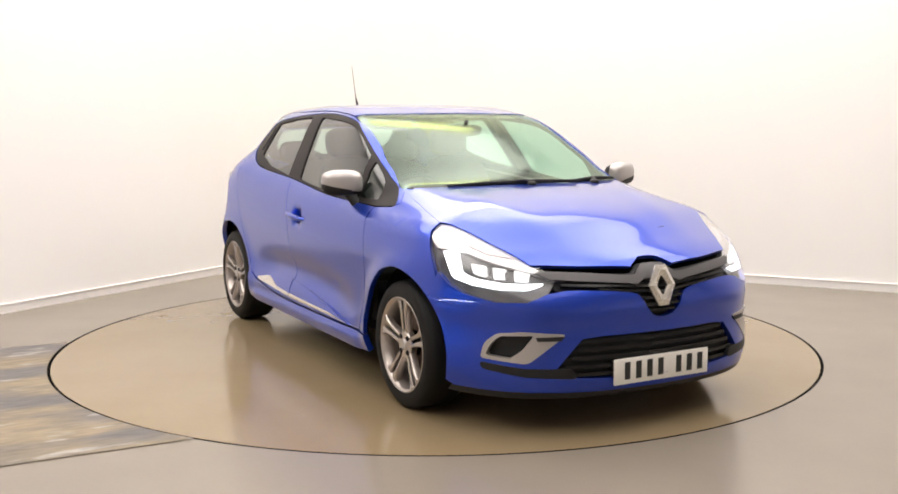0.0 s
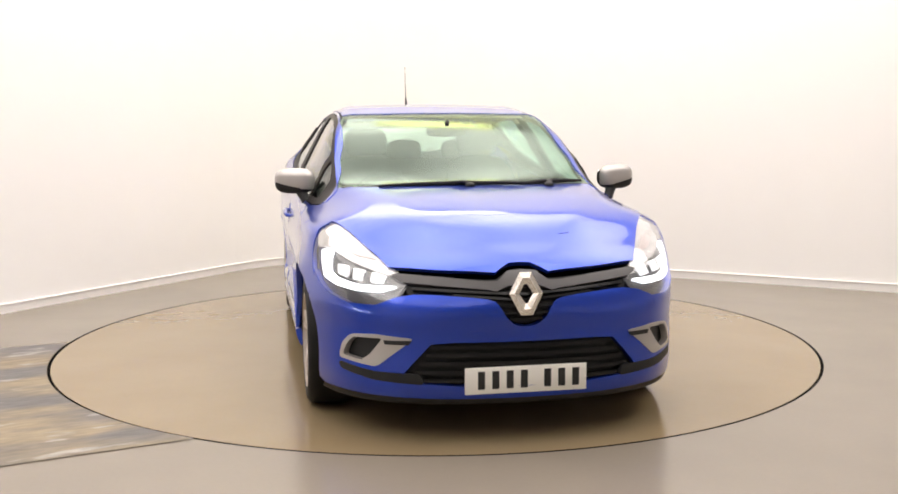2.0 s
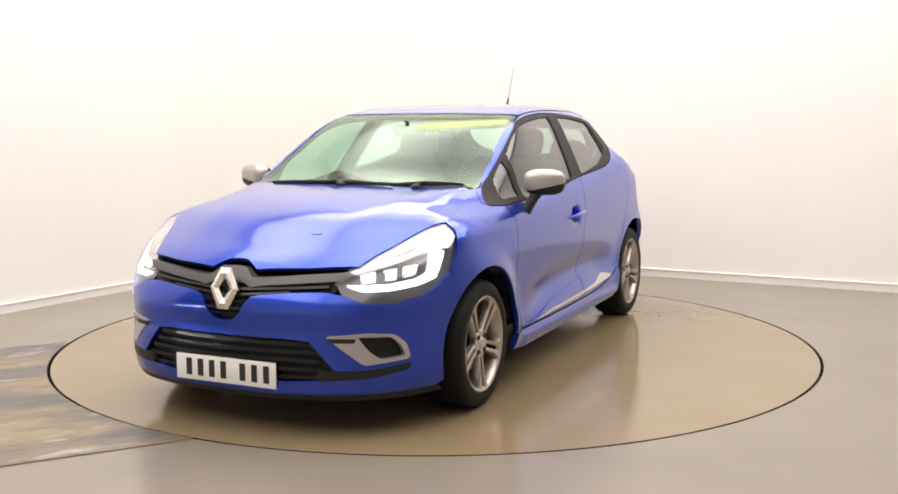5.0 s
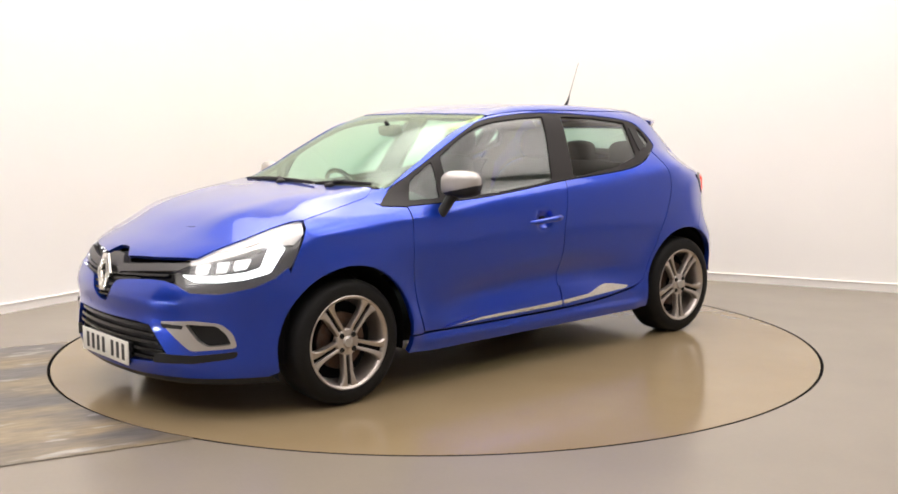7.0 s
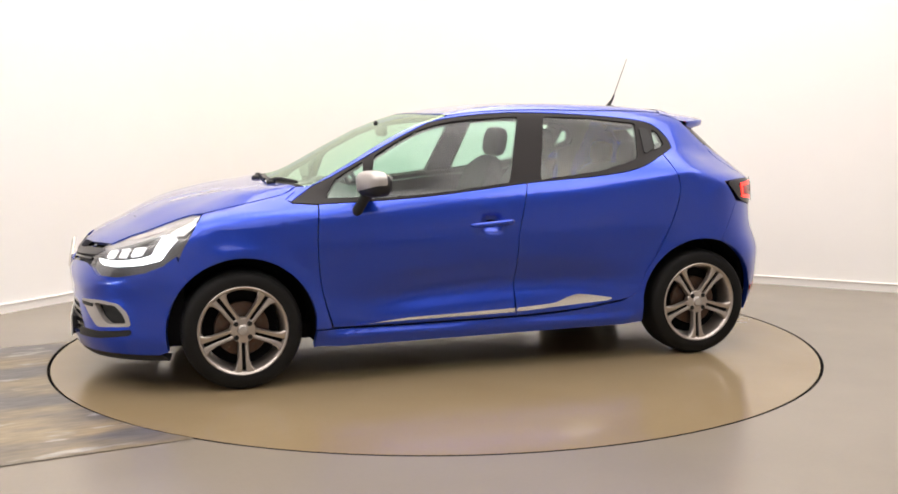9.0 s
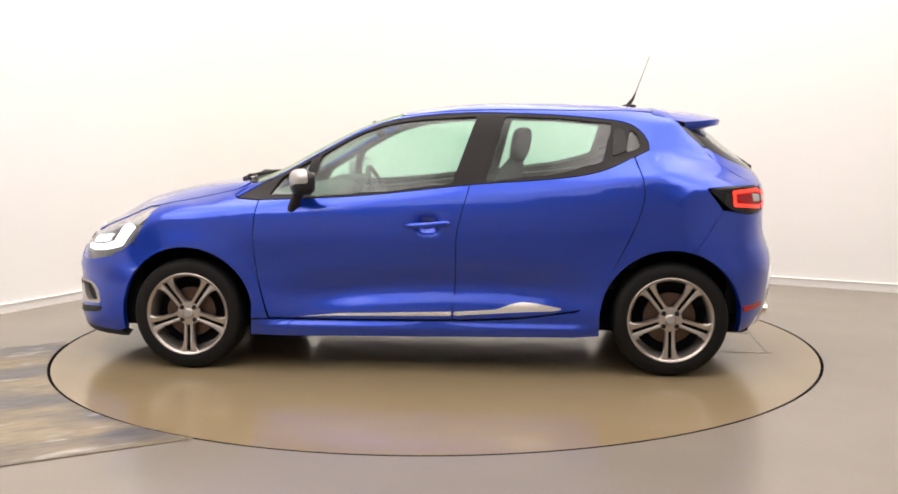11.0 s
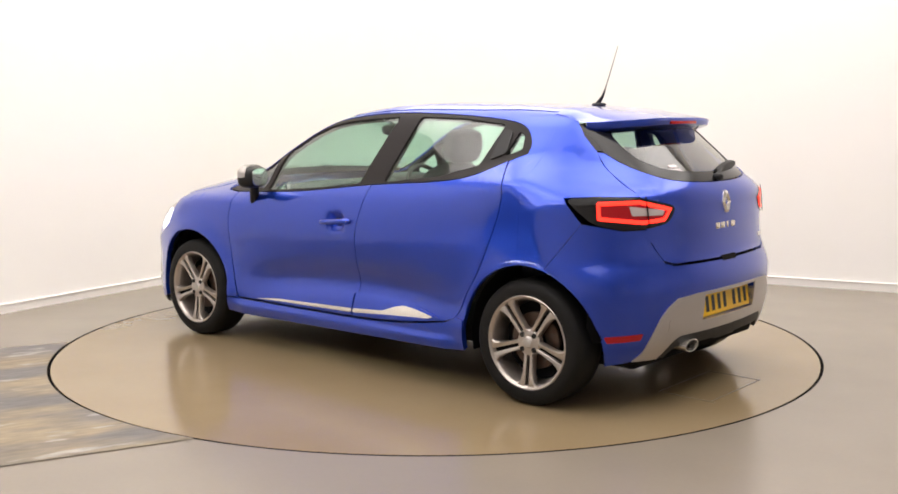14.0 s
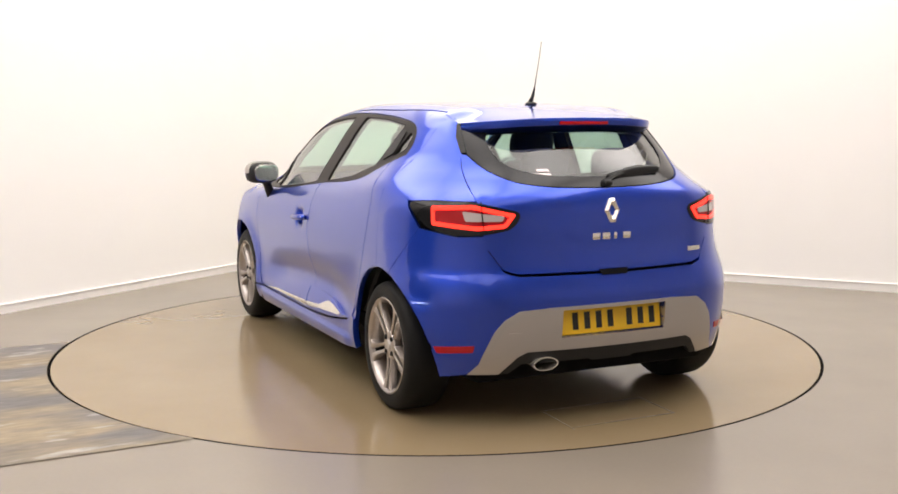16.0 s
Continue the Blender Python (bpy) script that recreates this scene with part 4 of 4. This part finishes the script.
# dark lining behind the flanks and wheel housings
both("flank_lining", [(0.93, 0.30), (0.90, 0.90), (-1.08, 1.10), (-1.12, 0.80), (-0.92, 0.45), (-0.92, 0.24), (0.93, 0.23)], "side", DARK, car, off=-0.03, depth=0, step=0.08)
for hx in (HUB_X, -HUB_X):
    for s in (1, -1):
        bm = bmesh.new()
        arcpts = arc(hx, HUB_Z, 0.378, *((4, 194) if hx > 0 else (-14, 172)), 24)
        a = [bm.verts.new((x, s * 0.80, z)) for x, z in arcpts]
        b = [bm.verts.new((x, s * 0.52, z)) for x, z in arcpts]
        for k in range(24):
            bm.faces.new((a[k], a[k + 1], b[k + 1], b[k]))
        bm.faces.new(b)
        part("wheel_housing", bm, DARK, car)
bm = bmesh.new()
box(bm, (3.6, 1.25, 0.10), pose(0.05, 0, 0.24), 0.04)
part("underbody", bm, DARK, car)


# ---- wheels ----
def wheel(parent, hx, s):
    """A tyre on a five-double-spoke alloy rim; the axle points along y, outwards."""
    R = 0.303
    m = pose(hx, s * (0.864 if hx > 0 else 0.858), R, -90 * s, 0, 0)
    root = new("wheel")
    root.parent = parent
    root.matrix_basis = m
    bm = bmesh.new()
    lathe(bm, [(0.222, -0.005), (0.228, 0.004), (0.245, 0.006), (0.275, 0.004), (0.293, -0.010), (0.3005, -0.030), (0.303, -0.06), (0.303, -0.15), (0.300, -0.185), (0.285, -0.205), (0.24, -0.205), (0.222, -0.19)], n=64)
    part("tyre", bm, RUBBER, root, "black low-profile tyre")
    bm = bmesh.new()
    lathe(bm, [(0.228, 0.000), (0.222, 0.004), (0.214, 0.000), (0.206, -0.012), (0.198, -0.06), (0.195, -0.19), (0.222, -0.195), (0.205, -0.18), (0.206, -0.06), (0.222, -0.01)], n=64)
    rim = part("rim", bm, ALLOY, root, "grey five-double-spoke alloy rim")
    for k in range(5):
        ang = 2 * math.pi * k / 5 + math.radians(ANGLE[(hx > 0, s > 0)])
        bm = bmesh.new()
        for t in (1, -1):
            # one bar of the pair: hub to rim, fanning out
            pts = [(0.035, 0.0165), (0.09, 0.0175), (0.15, 0.0195), (0.188, 0.0255), (0.215, 0.041)]
            half_w = [0.0100, 0.0088, 0.0105, 0.0150, 0.0300]
            zs = [-0.018, -0.014, -0.008, -0.004, -0.003]
            rows = []
            for (r, o), hw, z in zip(pts, half_w, zs):
                rows.append([bm.verts.new((r, t * (o - hw), z - 0.034)), bm.verts.new((r, t * (o - hw), z - 0.003)), bm.verts.new((r, t * (o - hw * 0.6), z)), bm.verts.new((r, t * (o + hw * 0.6), z)), bm.verts.new((r, t * (o + hw), z - 0.006)), bm.verts.new((r, t * (o + hw), z - 0.034))])
            for a, b in zip(rows, rows[1:]):
                for j in range(5):
                    bm.faces.new((a[j], a[j + 1], b[j + 1], b[j]))
        # a dark sheet stands in for the shade in the slot between the bars
        slot_shade = [bm.verts.new(v) for v in ((0.03, -0.01, -0.032), (0.03, 0.01, -0.032), (0.212, 0.034, -0.022), (0.212, -0.034, -0.022))]
        bm.faces.new(slot_shade).material_index = 1
        bmesh.ops.recalc_face_normals(bm, faces=bm.faces)
        bmesh.ops.rotate(bm, verts=bm.verts, matrix=Matrix.Rotation(ang, 3, "Z"))
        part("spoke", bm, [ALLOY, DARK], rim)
    bm = bmesh.new()
    lathe(bm, [(0.0005, -0.010), (0.026, -0.010), (0.030, -0.014), (0.060, -0.016), (0.065, -0.022), (0.065, -0.05), (0.0005, -0.05)], n=32)
    part("hub", bm, ALLOY, rim)
    bm = bmesh.new()
    lathe(bm, [(0.0005, -0.006), (0.022, -0.007), (0.026, -0.011), (0.026, -0.02), (0.0005, -0.02)], n=24)
    part("hub_cap", bm, SILVER, rim)
    for k in range(4):
        a = 2 * math.pi * (k + 0.5) / 4 + math.radians(ANGLE[(hx > 0, s > 0)])
        bm = bmesh.new()
        lathe(bm, [(0.0005, -0.013), (0.006, -0.013), (0.007, -0.010), (0.011, -0.010), (0.013, -0.014), (0.013, -0.03), (0.0005, -0.03)], pose(0.048 * math.cos(a), 0.048 * math.sin(a), 0), n=12)
        part("wheel_bolt", bm, BLACK, rim)
    bm = bmesh.new()
    lathe(bm, [(0.06, -0.075), (0.135, -0.075), (0.137, -0.078), (0.137, -0.095), (0.06, -0.095)], n=40)
    part("brake_disc", bm, STEEL, root, "rust-tinged brake disc")
    bm = bmesh.new()
    lathe(bm, [(0.0005, -0.11), (0.19, -0.11), (0.19, -0.12), (0.0005, -0.12)], n=32)
    part("back_plate", bm, DARK, root)
    return root


ANGLE = {(True, True): 90, (False, True): 90, (True, False): 90, (False, False): 90}
for hx in (HUB_X, -HUB_X):
    for s in (1, -1):
        wheel(car, hx, s)


# ---- outer fittings ----
def lump(bm, size, m, power=2.6, nu=20, nv=28, mat=0):
    """A rounded block (superellipsoid) of the given size."""
    def c(a, p):
        return math.copysign(abs(math.cos(a)) ** p, math.cos(a))
    def s(a, p):
        return math.copysign(abs(math.sin(a)) ** p, math.sin(a))
    e = 2 / power
    rows = []
    for i in range(nu + 1):
        u = -math.pi / 2 + math.pi * i / nu
        rows.append([bm.verts.new(m @ Vector((size[0] / 2 * c(u, e) * c(v, e), size[1] / 2 * c(u, e) * s(v, e), size[2] / 2 * s(u, e)))) for v in (2 * math.pi * k / nv for k in range(nv))])
    for a, b in zip(rows, rows[1:]):
        for k in range(nv):
            bm.faces.new((a[k], a[(k + 1) % nv], b[(k + 1) % nv], b[k])).material_index = mat
    bmesh.ops.remove_doubles(bm, verts=bm.verts, dist=1e-5)
    bmesh.ops.recalc_face_normals(bm, faces=bm.faces)


for s in (1, -1):
    mirror = new("door_mirror")
    mirror.parent = car
    mirror.matrix_basis = pose(0.632, 0.918 if s > 0 else -0.872, 1.022, 0, 0, 22 * s)
    bm = bmesh.new()
    lump(bm, (0.125, 0.215, 0.128), pose(0.0, 0, 0.008), 2.9)
    for v in bm.verts:
        v.co.x = max(v.co.x, -0.012)
        v.co.z += 0.10 * v.co.y * s * (v.co.z < 0)
        v.co.z = max(v.co.z, -0.040)
    part("cap", bm, SILVER, mirror, "silver mirror cap")
    bm = bmesh.new()
    lump(bm, (0.124, 0.213, 0.126), pose(-0.001, 0, 0.0), 3.0)
    for v in bm.verts:
        v.co.x = max(v.co.x, -0.052)
    part("housing", bm, BLACK, mirror)
    bm = bmesh.new()
    lump(bm, (0.006, 0.178, 0.100), pose(-0.053, 0, 0.002), 3.2)
    part("mirror_glass", bm, MIRROR, mirror, "silvered mirror glass")
    bm = bmesh.new()
    tube(bm, [(0.045, -0.110 * s, -0.165), (0.035, -0.085 * s, -0.125), (0.020, -0.055 * s, -0.075), (0.005, -0.03 * s, -0.035)], [0.030, 0.027, 0.026, 0.036], 14, 1.0)
    part("stem", bm, BLACK, mirror)

    # front door handle
    y = float(onto([(-0.02, 0.80)], "side")[0][1])
    bm = bmesh.new()
    tube(bm, [(0.098, s * (y - 0.008), 0.793), (0.080, s * (y + 0.012), 0.794), (0.03, s * (y + 0.020), 0.797), (-0.05, s * (y + 0.021), 0.802), (-0.095, s * (y + 0.018), 0.806)], [0.007, 0.012, 0.015, 0.0165, 0.0165], 12, 0.95)
    handle = part("door_handle", bm, PAINT, doors[0 if s > 0 else 2])
    bm = bmesh.new()
    tube(bm, [(-0.096, s * (y + 0.018), 0.806), (-0.125, s * (y + 0.014), 0.808), (-0.138, s * (y + 0.004), 0.809)], [0.0168, 0.0165, 0.010], 12, 0.95)
    part("handle_cap", bm, PAINT, handle)
    bm = bmesh.new()
    lump(bm, (0.012, 0.004, 0.012), pose(-0.128, s * (y + 0.025), 0.808))
    part("key_cover", bm, CHROME, handle)
    panel("rear_door_handle", rounded([(-1.000, 1.300), (-1.052, 1.290), (-1.070, 1.185), (-0.985, 1.150)], 0.02), "side", BLACK, doors[1 if s > 0 else 3], off=0.004, depth=0.02, flip=s < 0, label="hidden black handle in the window corner")

    # lower door cladding with its bright strip
    front = smooth([(0.715, 0.301), (0.60, 0.318), (0.40, 0.352), (0.133, 0.388), (-0.147, 0.414)], 4) + [(-0.1465, 0.303), (0.45, 0.298)]
    rear = smooth([(-0.158, 0.415), (-0.30, 0.420), (-0.555, 0.402), (-0.755, 0.358)], 4) + smooth([(-0.755, 0.356), (-0.50, 0.320), (-0.158, 0.303)], 4)
    panel("door_cladding", front, "side", PAINT, doors[0 if s > 0 else 2], off=0.016, depth=0.016, flip=s < 0)
    panel("door_cladding", rear, "side", PAINT, doors[1 if s > 0 else 3], off=0.016, depth=0.016, flip=s < 0)
    panel("door_strip", [(0.675, 0.304), (0.45, 0.322), (-0.147, 0.338), (-0.147, 0.318), (0.45, 0.310)], "side", CHROME, doors[0 if s > 0 else 2], off=0.020, depth=0.005, flip=s < 0, label="thin bright metal strip")
    panel("door_strip", rounded([(-0.158, 0.338), (-0.38, 0.350), (-0.46, 0.375), (-0.52, 0.387), (-0.60, 0.380), (-0.735, 0.359), (-0.70, 0.347), (-0.42, 0.334), (-0.158, 0.318)], 0.02), "side", CHROME, doors[1 if s > 0 else 3], off=0.020, depth=0.005, flip=s < 0, label="bright metal strip with a widened end")

# front number plate: its characters are plain bars
def number_plate(name, x, z, face, turn, tilt):
    plate = new(name)
    plate.parent = car
    plate.matrix_basis = pose(x, 0, z, 0, tilt, turn)
    bm = bmesh.new()
    box(bm, (0.008, 0.524, 0.113), pose(0.004, 0, 0), 0.003)
    part("plate_face", bm, face, plate, "plain plate with dark bars")
    bm = bmesh.new()
    box(bm, (0.03, 0.505, 0.095), pose(-0.015, 0, 0), 0.003)
    part("plate_holder", bm, BLACK, plate)
    for k, y in enumerate((0.196, 0.135, 0.074, 0.013, -0.088, -0.149, -0.210)):
        bm = bmesh.new()
        box(bm, (0.001, 0.030, 0.076), pose(0.0087, 0.004 - y, 0.002))
        part("bar", bm, INK, plate)


number_plate("front_plate", 2.118, 0.273, PLATE_WHITE, 0, 0)
number_plate("rear_plate", -1.872, 0.461, PLATE_YELLOW, 180, -8)
diamond("rear_badge", tailgate, (-1.862, 0, 0.946), 0.108, 0.080, 180, -6)
for y in (0.082, 0.030, -0.018, -0.078):
    bm = bmesh.new()
    wide = 0.016 if y == -0.018 else 0.040
    box(bm, (0.005, wide, 0.030), pose(-1.870, y, 0.834), 0.002)
    part("name_bar", bm, CHROME, tailgate, "small chrome bar of the name badge")
panel("trim_bar", rounded([(-0.440, 0.758), (-0.525, 0.758), (-0.525, 0.738), (-0.440, 0.738)], 0.004), "rear", CHROME, tailgate, off=0.005, depth=0.005, step=0.1, label="small chrome bar of the trim badge")
panel("latch_pull", mirrored([(0.0, 0.690), (0.075, 0.690), (0.065, 0.664), (0.0, 0.664)]), "rear", DARK, tailgate, off=0.003, depth=0.01)
for k, (y0, z0, w, h) in enumerate(((0.275, 1.128, 0.055, 0.012), (0.285, 1.108, 0.075, 0.016))):
    panel("sticker_bar", [(y0 - w / 2, z0 - h / 2), (y0 + w / 2, z0 - h / 2), (y0 + w / 2, z0 + h / 2), (y0 - w / 2, z0 + h / 2)], "rear", CLEAR_LENS, border, off=-0.006, depth=0)

# roof aerial
aerial = new("aerial")
aerial.parent = car
bm = bmesh.new()
lump(bm, (0.085, 0.045, 0.022), pose(-1.130, 0, 1.424), 2.2)
tube(bm, [(-1.120, 0, 1.425), (-1.150, 0, 1.465), (-1.165, 0, 1.50)], [0.014, 0.008, 0.0045], 8)
part("aerial_base", bm, BLACK, aerial)
bm = bmesh.new()
tube(bm, [(-1.165, 0, 1.50), (-1.205, 0.003, 1.61), (-1.245, 0.008, 1.722)], [0.003, 0.0022, 0.0018], 6)
part("mast", bm, SATIN, aerial)


def wiper(name, pivot, a, b, parent, thick=0.009):
    """An arm from its pivot to the middle of a blade that lies from a to b."""
    root = new(name)
    root.parent = parent
    a, b, pivot = Vector(a), Vector(b), Vector(pivot)
    bm = bmesh.new()
    tube(bm, [a.lerp(b, k / 8) + Vector((0, 0, 0.006 * math.sin(math.pi * k / 8))) for k in range(9)], [thick * (0.6 + 0.4 * math.sin(math.pi * k / 8)) for k in range(9)], 8, 1.3)
    part("blade", bm, BLACK, root)
    bm = bmesh.new()
    lump(bm, (0.05, 0.05, 0.035), Matrix.Translation(pivot))
    tube(bm, [pivot + Vector((0, 0, 0.008)), pivot.lerp(a.lerp(b, 0.5), 0.35) + Vector((0, 0, 0.020)), a.lerp(b, 0.5) + Vector((0, 0, 0.014))], [0.014, 0.011, 0.008], 6, 0.8)
    part("arm", bm, BLACK, root)


wiper("wiper", (1.100, -0.02, 1.016), (1.040, -0.475, 1.018), (1.090, 0.272, 1.026), car)
wiper("wiper", (1.075, 0.40, 1.012), (1.060, 0.250, 1.020), (0.965, 0.610, 1.026), car)
wiper("rear_wiper", (-1.822, 0.0, 1.066), (-1.800, -0.02, 1.088), (-1.742, -0.33, 1.118), car, 0.020)

# exhaust tip
bm = bmesh.new()
lathe(bm, [(0.032, 0.0), (0.036, 0.004), (0.036, 0.16), (0.032, 0.16)], Matrix.Identity(4), 28)
for v in bm.verts:
    v.co = Vector((-v.co.z, v.co.x * 1.75, v.co.y * 0.85))
pipe = part("exhaust_tip", bm, CHROME, car, "oval chrome exhaust tip")
pipe.matrix_basis = pose(-1.722, 0.340, 0.298, 0, -4, 0)
bm = bmesh.new()
lump(bm, (0.02, 0.11, 0.05), pose(-0.03, 0, 0))
part("pipe_inside", bm, DARK, pipe)

# a scratch on the bonnet and the covers of the towing eyes
panel("bonnet_scratch", [(1.788, 0.235), (1.778, 0.285), (1.762, 0.318), (1.772, 0.285)], "top", DARK, car, off=0.0045, depth=0.001, step=0.1)
panel("tow_cover", rounded([fy(-0.17, 0.480), fy(-0.235, 0.480), fy(-0.235, 0.455), fy(-0.17, 0.455)], 0.006), "wrapf", PAINT, car, off=0.0015, depth=0.004)
panel("tow_cover", rounded([ry(0.515, 0.435), ry(0.455, 0.435), ry(0.455, 0.375), ry(0.515, 0.375)], 0.012), "wrapr", SILVER, car, off=0.0085, depth=0.004)

# ---- cabin ----
both("side_trim", quarter, "side", TRIM, car, off=-0.022, depth=0, step=0.08)
both("door_trim", [(0.88, 0.93), (0.343, 0.955), (-0.243, 1.013), (-0.684, 1.045), (-1.09, 1.13), (-1.08, 0.62), (-0.85, 0.40), (0.85, 0.35)], "side", TRIM, car, off=-0.065, depth=0.02, step=0.09)
half = [(0.16, 0.0), (0.15, 0.30), (0.10, 0.53), (-0.3, 0.55), (-0.8, 0.54), (-1.22, 0.48), (-1.32, 0.40), (-1.34, 0.0)]
panel("headliner", half + [(a, -b) for a, b in half[::-1] if b > 1e-6], "top", LINER, car, off=-0.035, depth=0, step=0.09)


def seat(y, x0):
    """A front seat: cushion, tall backrest with side wings, headrest on two stalks."""
    root = new("front_seat")
    root.parent = car
    root.matrix_basis = pose(x0, y, 0)
    bm = bmesh.new()
    lump(bm, (0.52, 0.50, 0.17), pose(0.02, 0, 0.47, 0, -8, 0), 3.5)
    part("cushion", bm, FABRIC, root)
    bm = bmesh.new()
    lump(bm, (0.15, 0.48, 0.66), pose(-0.305, 0, 0.80, 0, -17, 0), 3.2)
    for v in bm.verts:
        v.co.x += 0.5 * max(0, abs(v.co.y) - 0.14)
    part("backrest", bm, FABRIC, root)
    bm = bmesh.new()
    lump(bm, (0.105, 0.27, 0.185), pose(-0.435, 0, 1.205, 0, -10, 0), 3.2)
    part("headrest", bm, FABRIC, root)
    for k in (1, -1):
        bm = bmesh.new()
        tube(bm, [(-0.40, 0.06 * k, 1.05), (-0.425, 0.06 * k, 1.16)], 0.007, 8)
        part("stalk", bm, CHROME, root)


for y in (0.365, -0.365):
    seat(y, -0.06)
bench = new("rear_bench")
bench.parent = car
bm = bmesh.new()
lump(bm, (0.52, 1.28, 0.18), pose(-0.87, 0, 0.50, 0, -6, 0), 4)
part("cushion", bm, FABRIC, bench)
bm = bmesh.new()
lump(bm, (0.16, 1.28, 0.60), pose(-1.17, 0, 0.78, 0, -18, 0), 4)
part("backrest", bm, FABRIC, bench)
for y in (0.40, 0.0, -0.40):
    bm = bmesh.new()
    lump(bm, (0.09, 0.25, 0.155), pose(-1.275, y, 1.125, 0, -10, 0), 3.2)
    part("headrest", bm, FABRIC, bench)
bm = bmesh.new()
box(bm, (0.42, 1.10, 0.03), pose(-1.47, 0, 0.985), 0.012)
part("parcel_shelf", bm, TRIM, car)
bm = bmesh.new()
lump(bm, (0.62, 1.40, 0.42), pose(0.80, 0, 0.75, 0, 8, 0), 4.5)
dash = part("dashboard", bm, TRIM, car)
bm = bmesh.new()
lump(bm, (0.20, 0.36, 0.09), pose(0.62, -0.37, 0.955), 3)
part("instrument_hood", bm, TRIM, dash)
bm = bmesh.new()
box(bm, (0.03, 0.22, 0.17), pose(0.52, 0.0, 0.87, 0, -15, 0), 0.012)
part("centre_screen", bm, BLACK_GLOSS, dash)
wheel_root = new("steering_wheel")
wheel_root.parent = car
wheel_root.matrix_basis = pose(0.42, -0.37, 0.885, 0, -65, 0)
bm = bmesh.new()
lathe(bm, [(0.178 + 0.014 * math.cos(a), 0.014 * math.sin(a)) for a in (2 * math.pi * k / 10 for k in range(10))], n=40)
part("ring", bm, BLACK, wheel_root)
bm = bmesh.new()
lump(bm, (0.13, 0.16, 0.05), pose(0, 0, -0.01), 3)
box(bm, (0.03, 0.34, 0.015), pose(0, 0, -0.008), 0.005)
box(bm, (0.17, 0.035, 0.015), pose(-0.085, 0, -0.008), 0.005)
part("wheel_centre", bm, TRIM, wheel_root)
bm = bmesh.new()
lump(bm, (0.035, 0.23, 0.07), pose(0.36, 0.0, 1.285, 0, 10, 0), 3.2)
tube(bm, [(0.36, 0, 1.30), (0.40, 0, 1.335)], 0.012, 8)
part("inside_mirror", bm, BLACK, car)


# ---- what moves ----
def motions():
    walk(turntable, [(t, pose(0, 0, 0, 0, 0, a)) for t, a in TURN])
    walk(car, [(t, pose(0, 0, 0, 0, 0, a) @ CAR_ON_TABLE) for t, a in TURN])


motions()
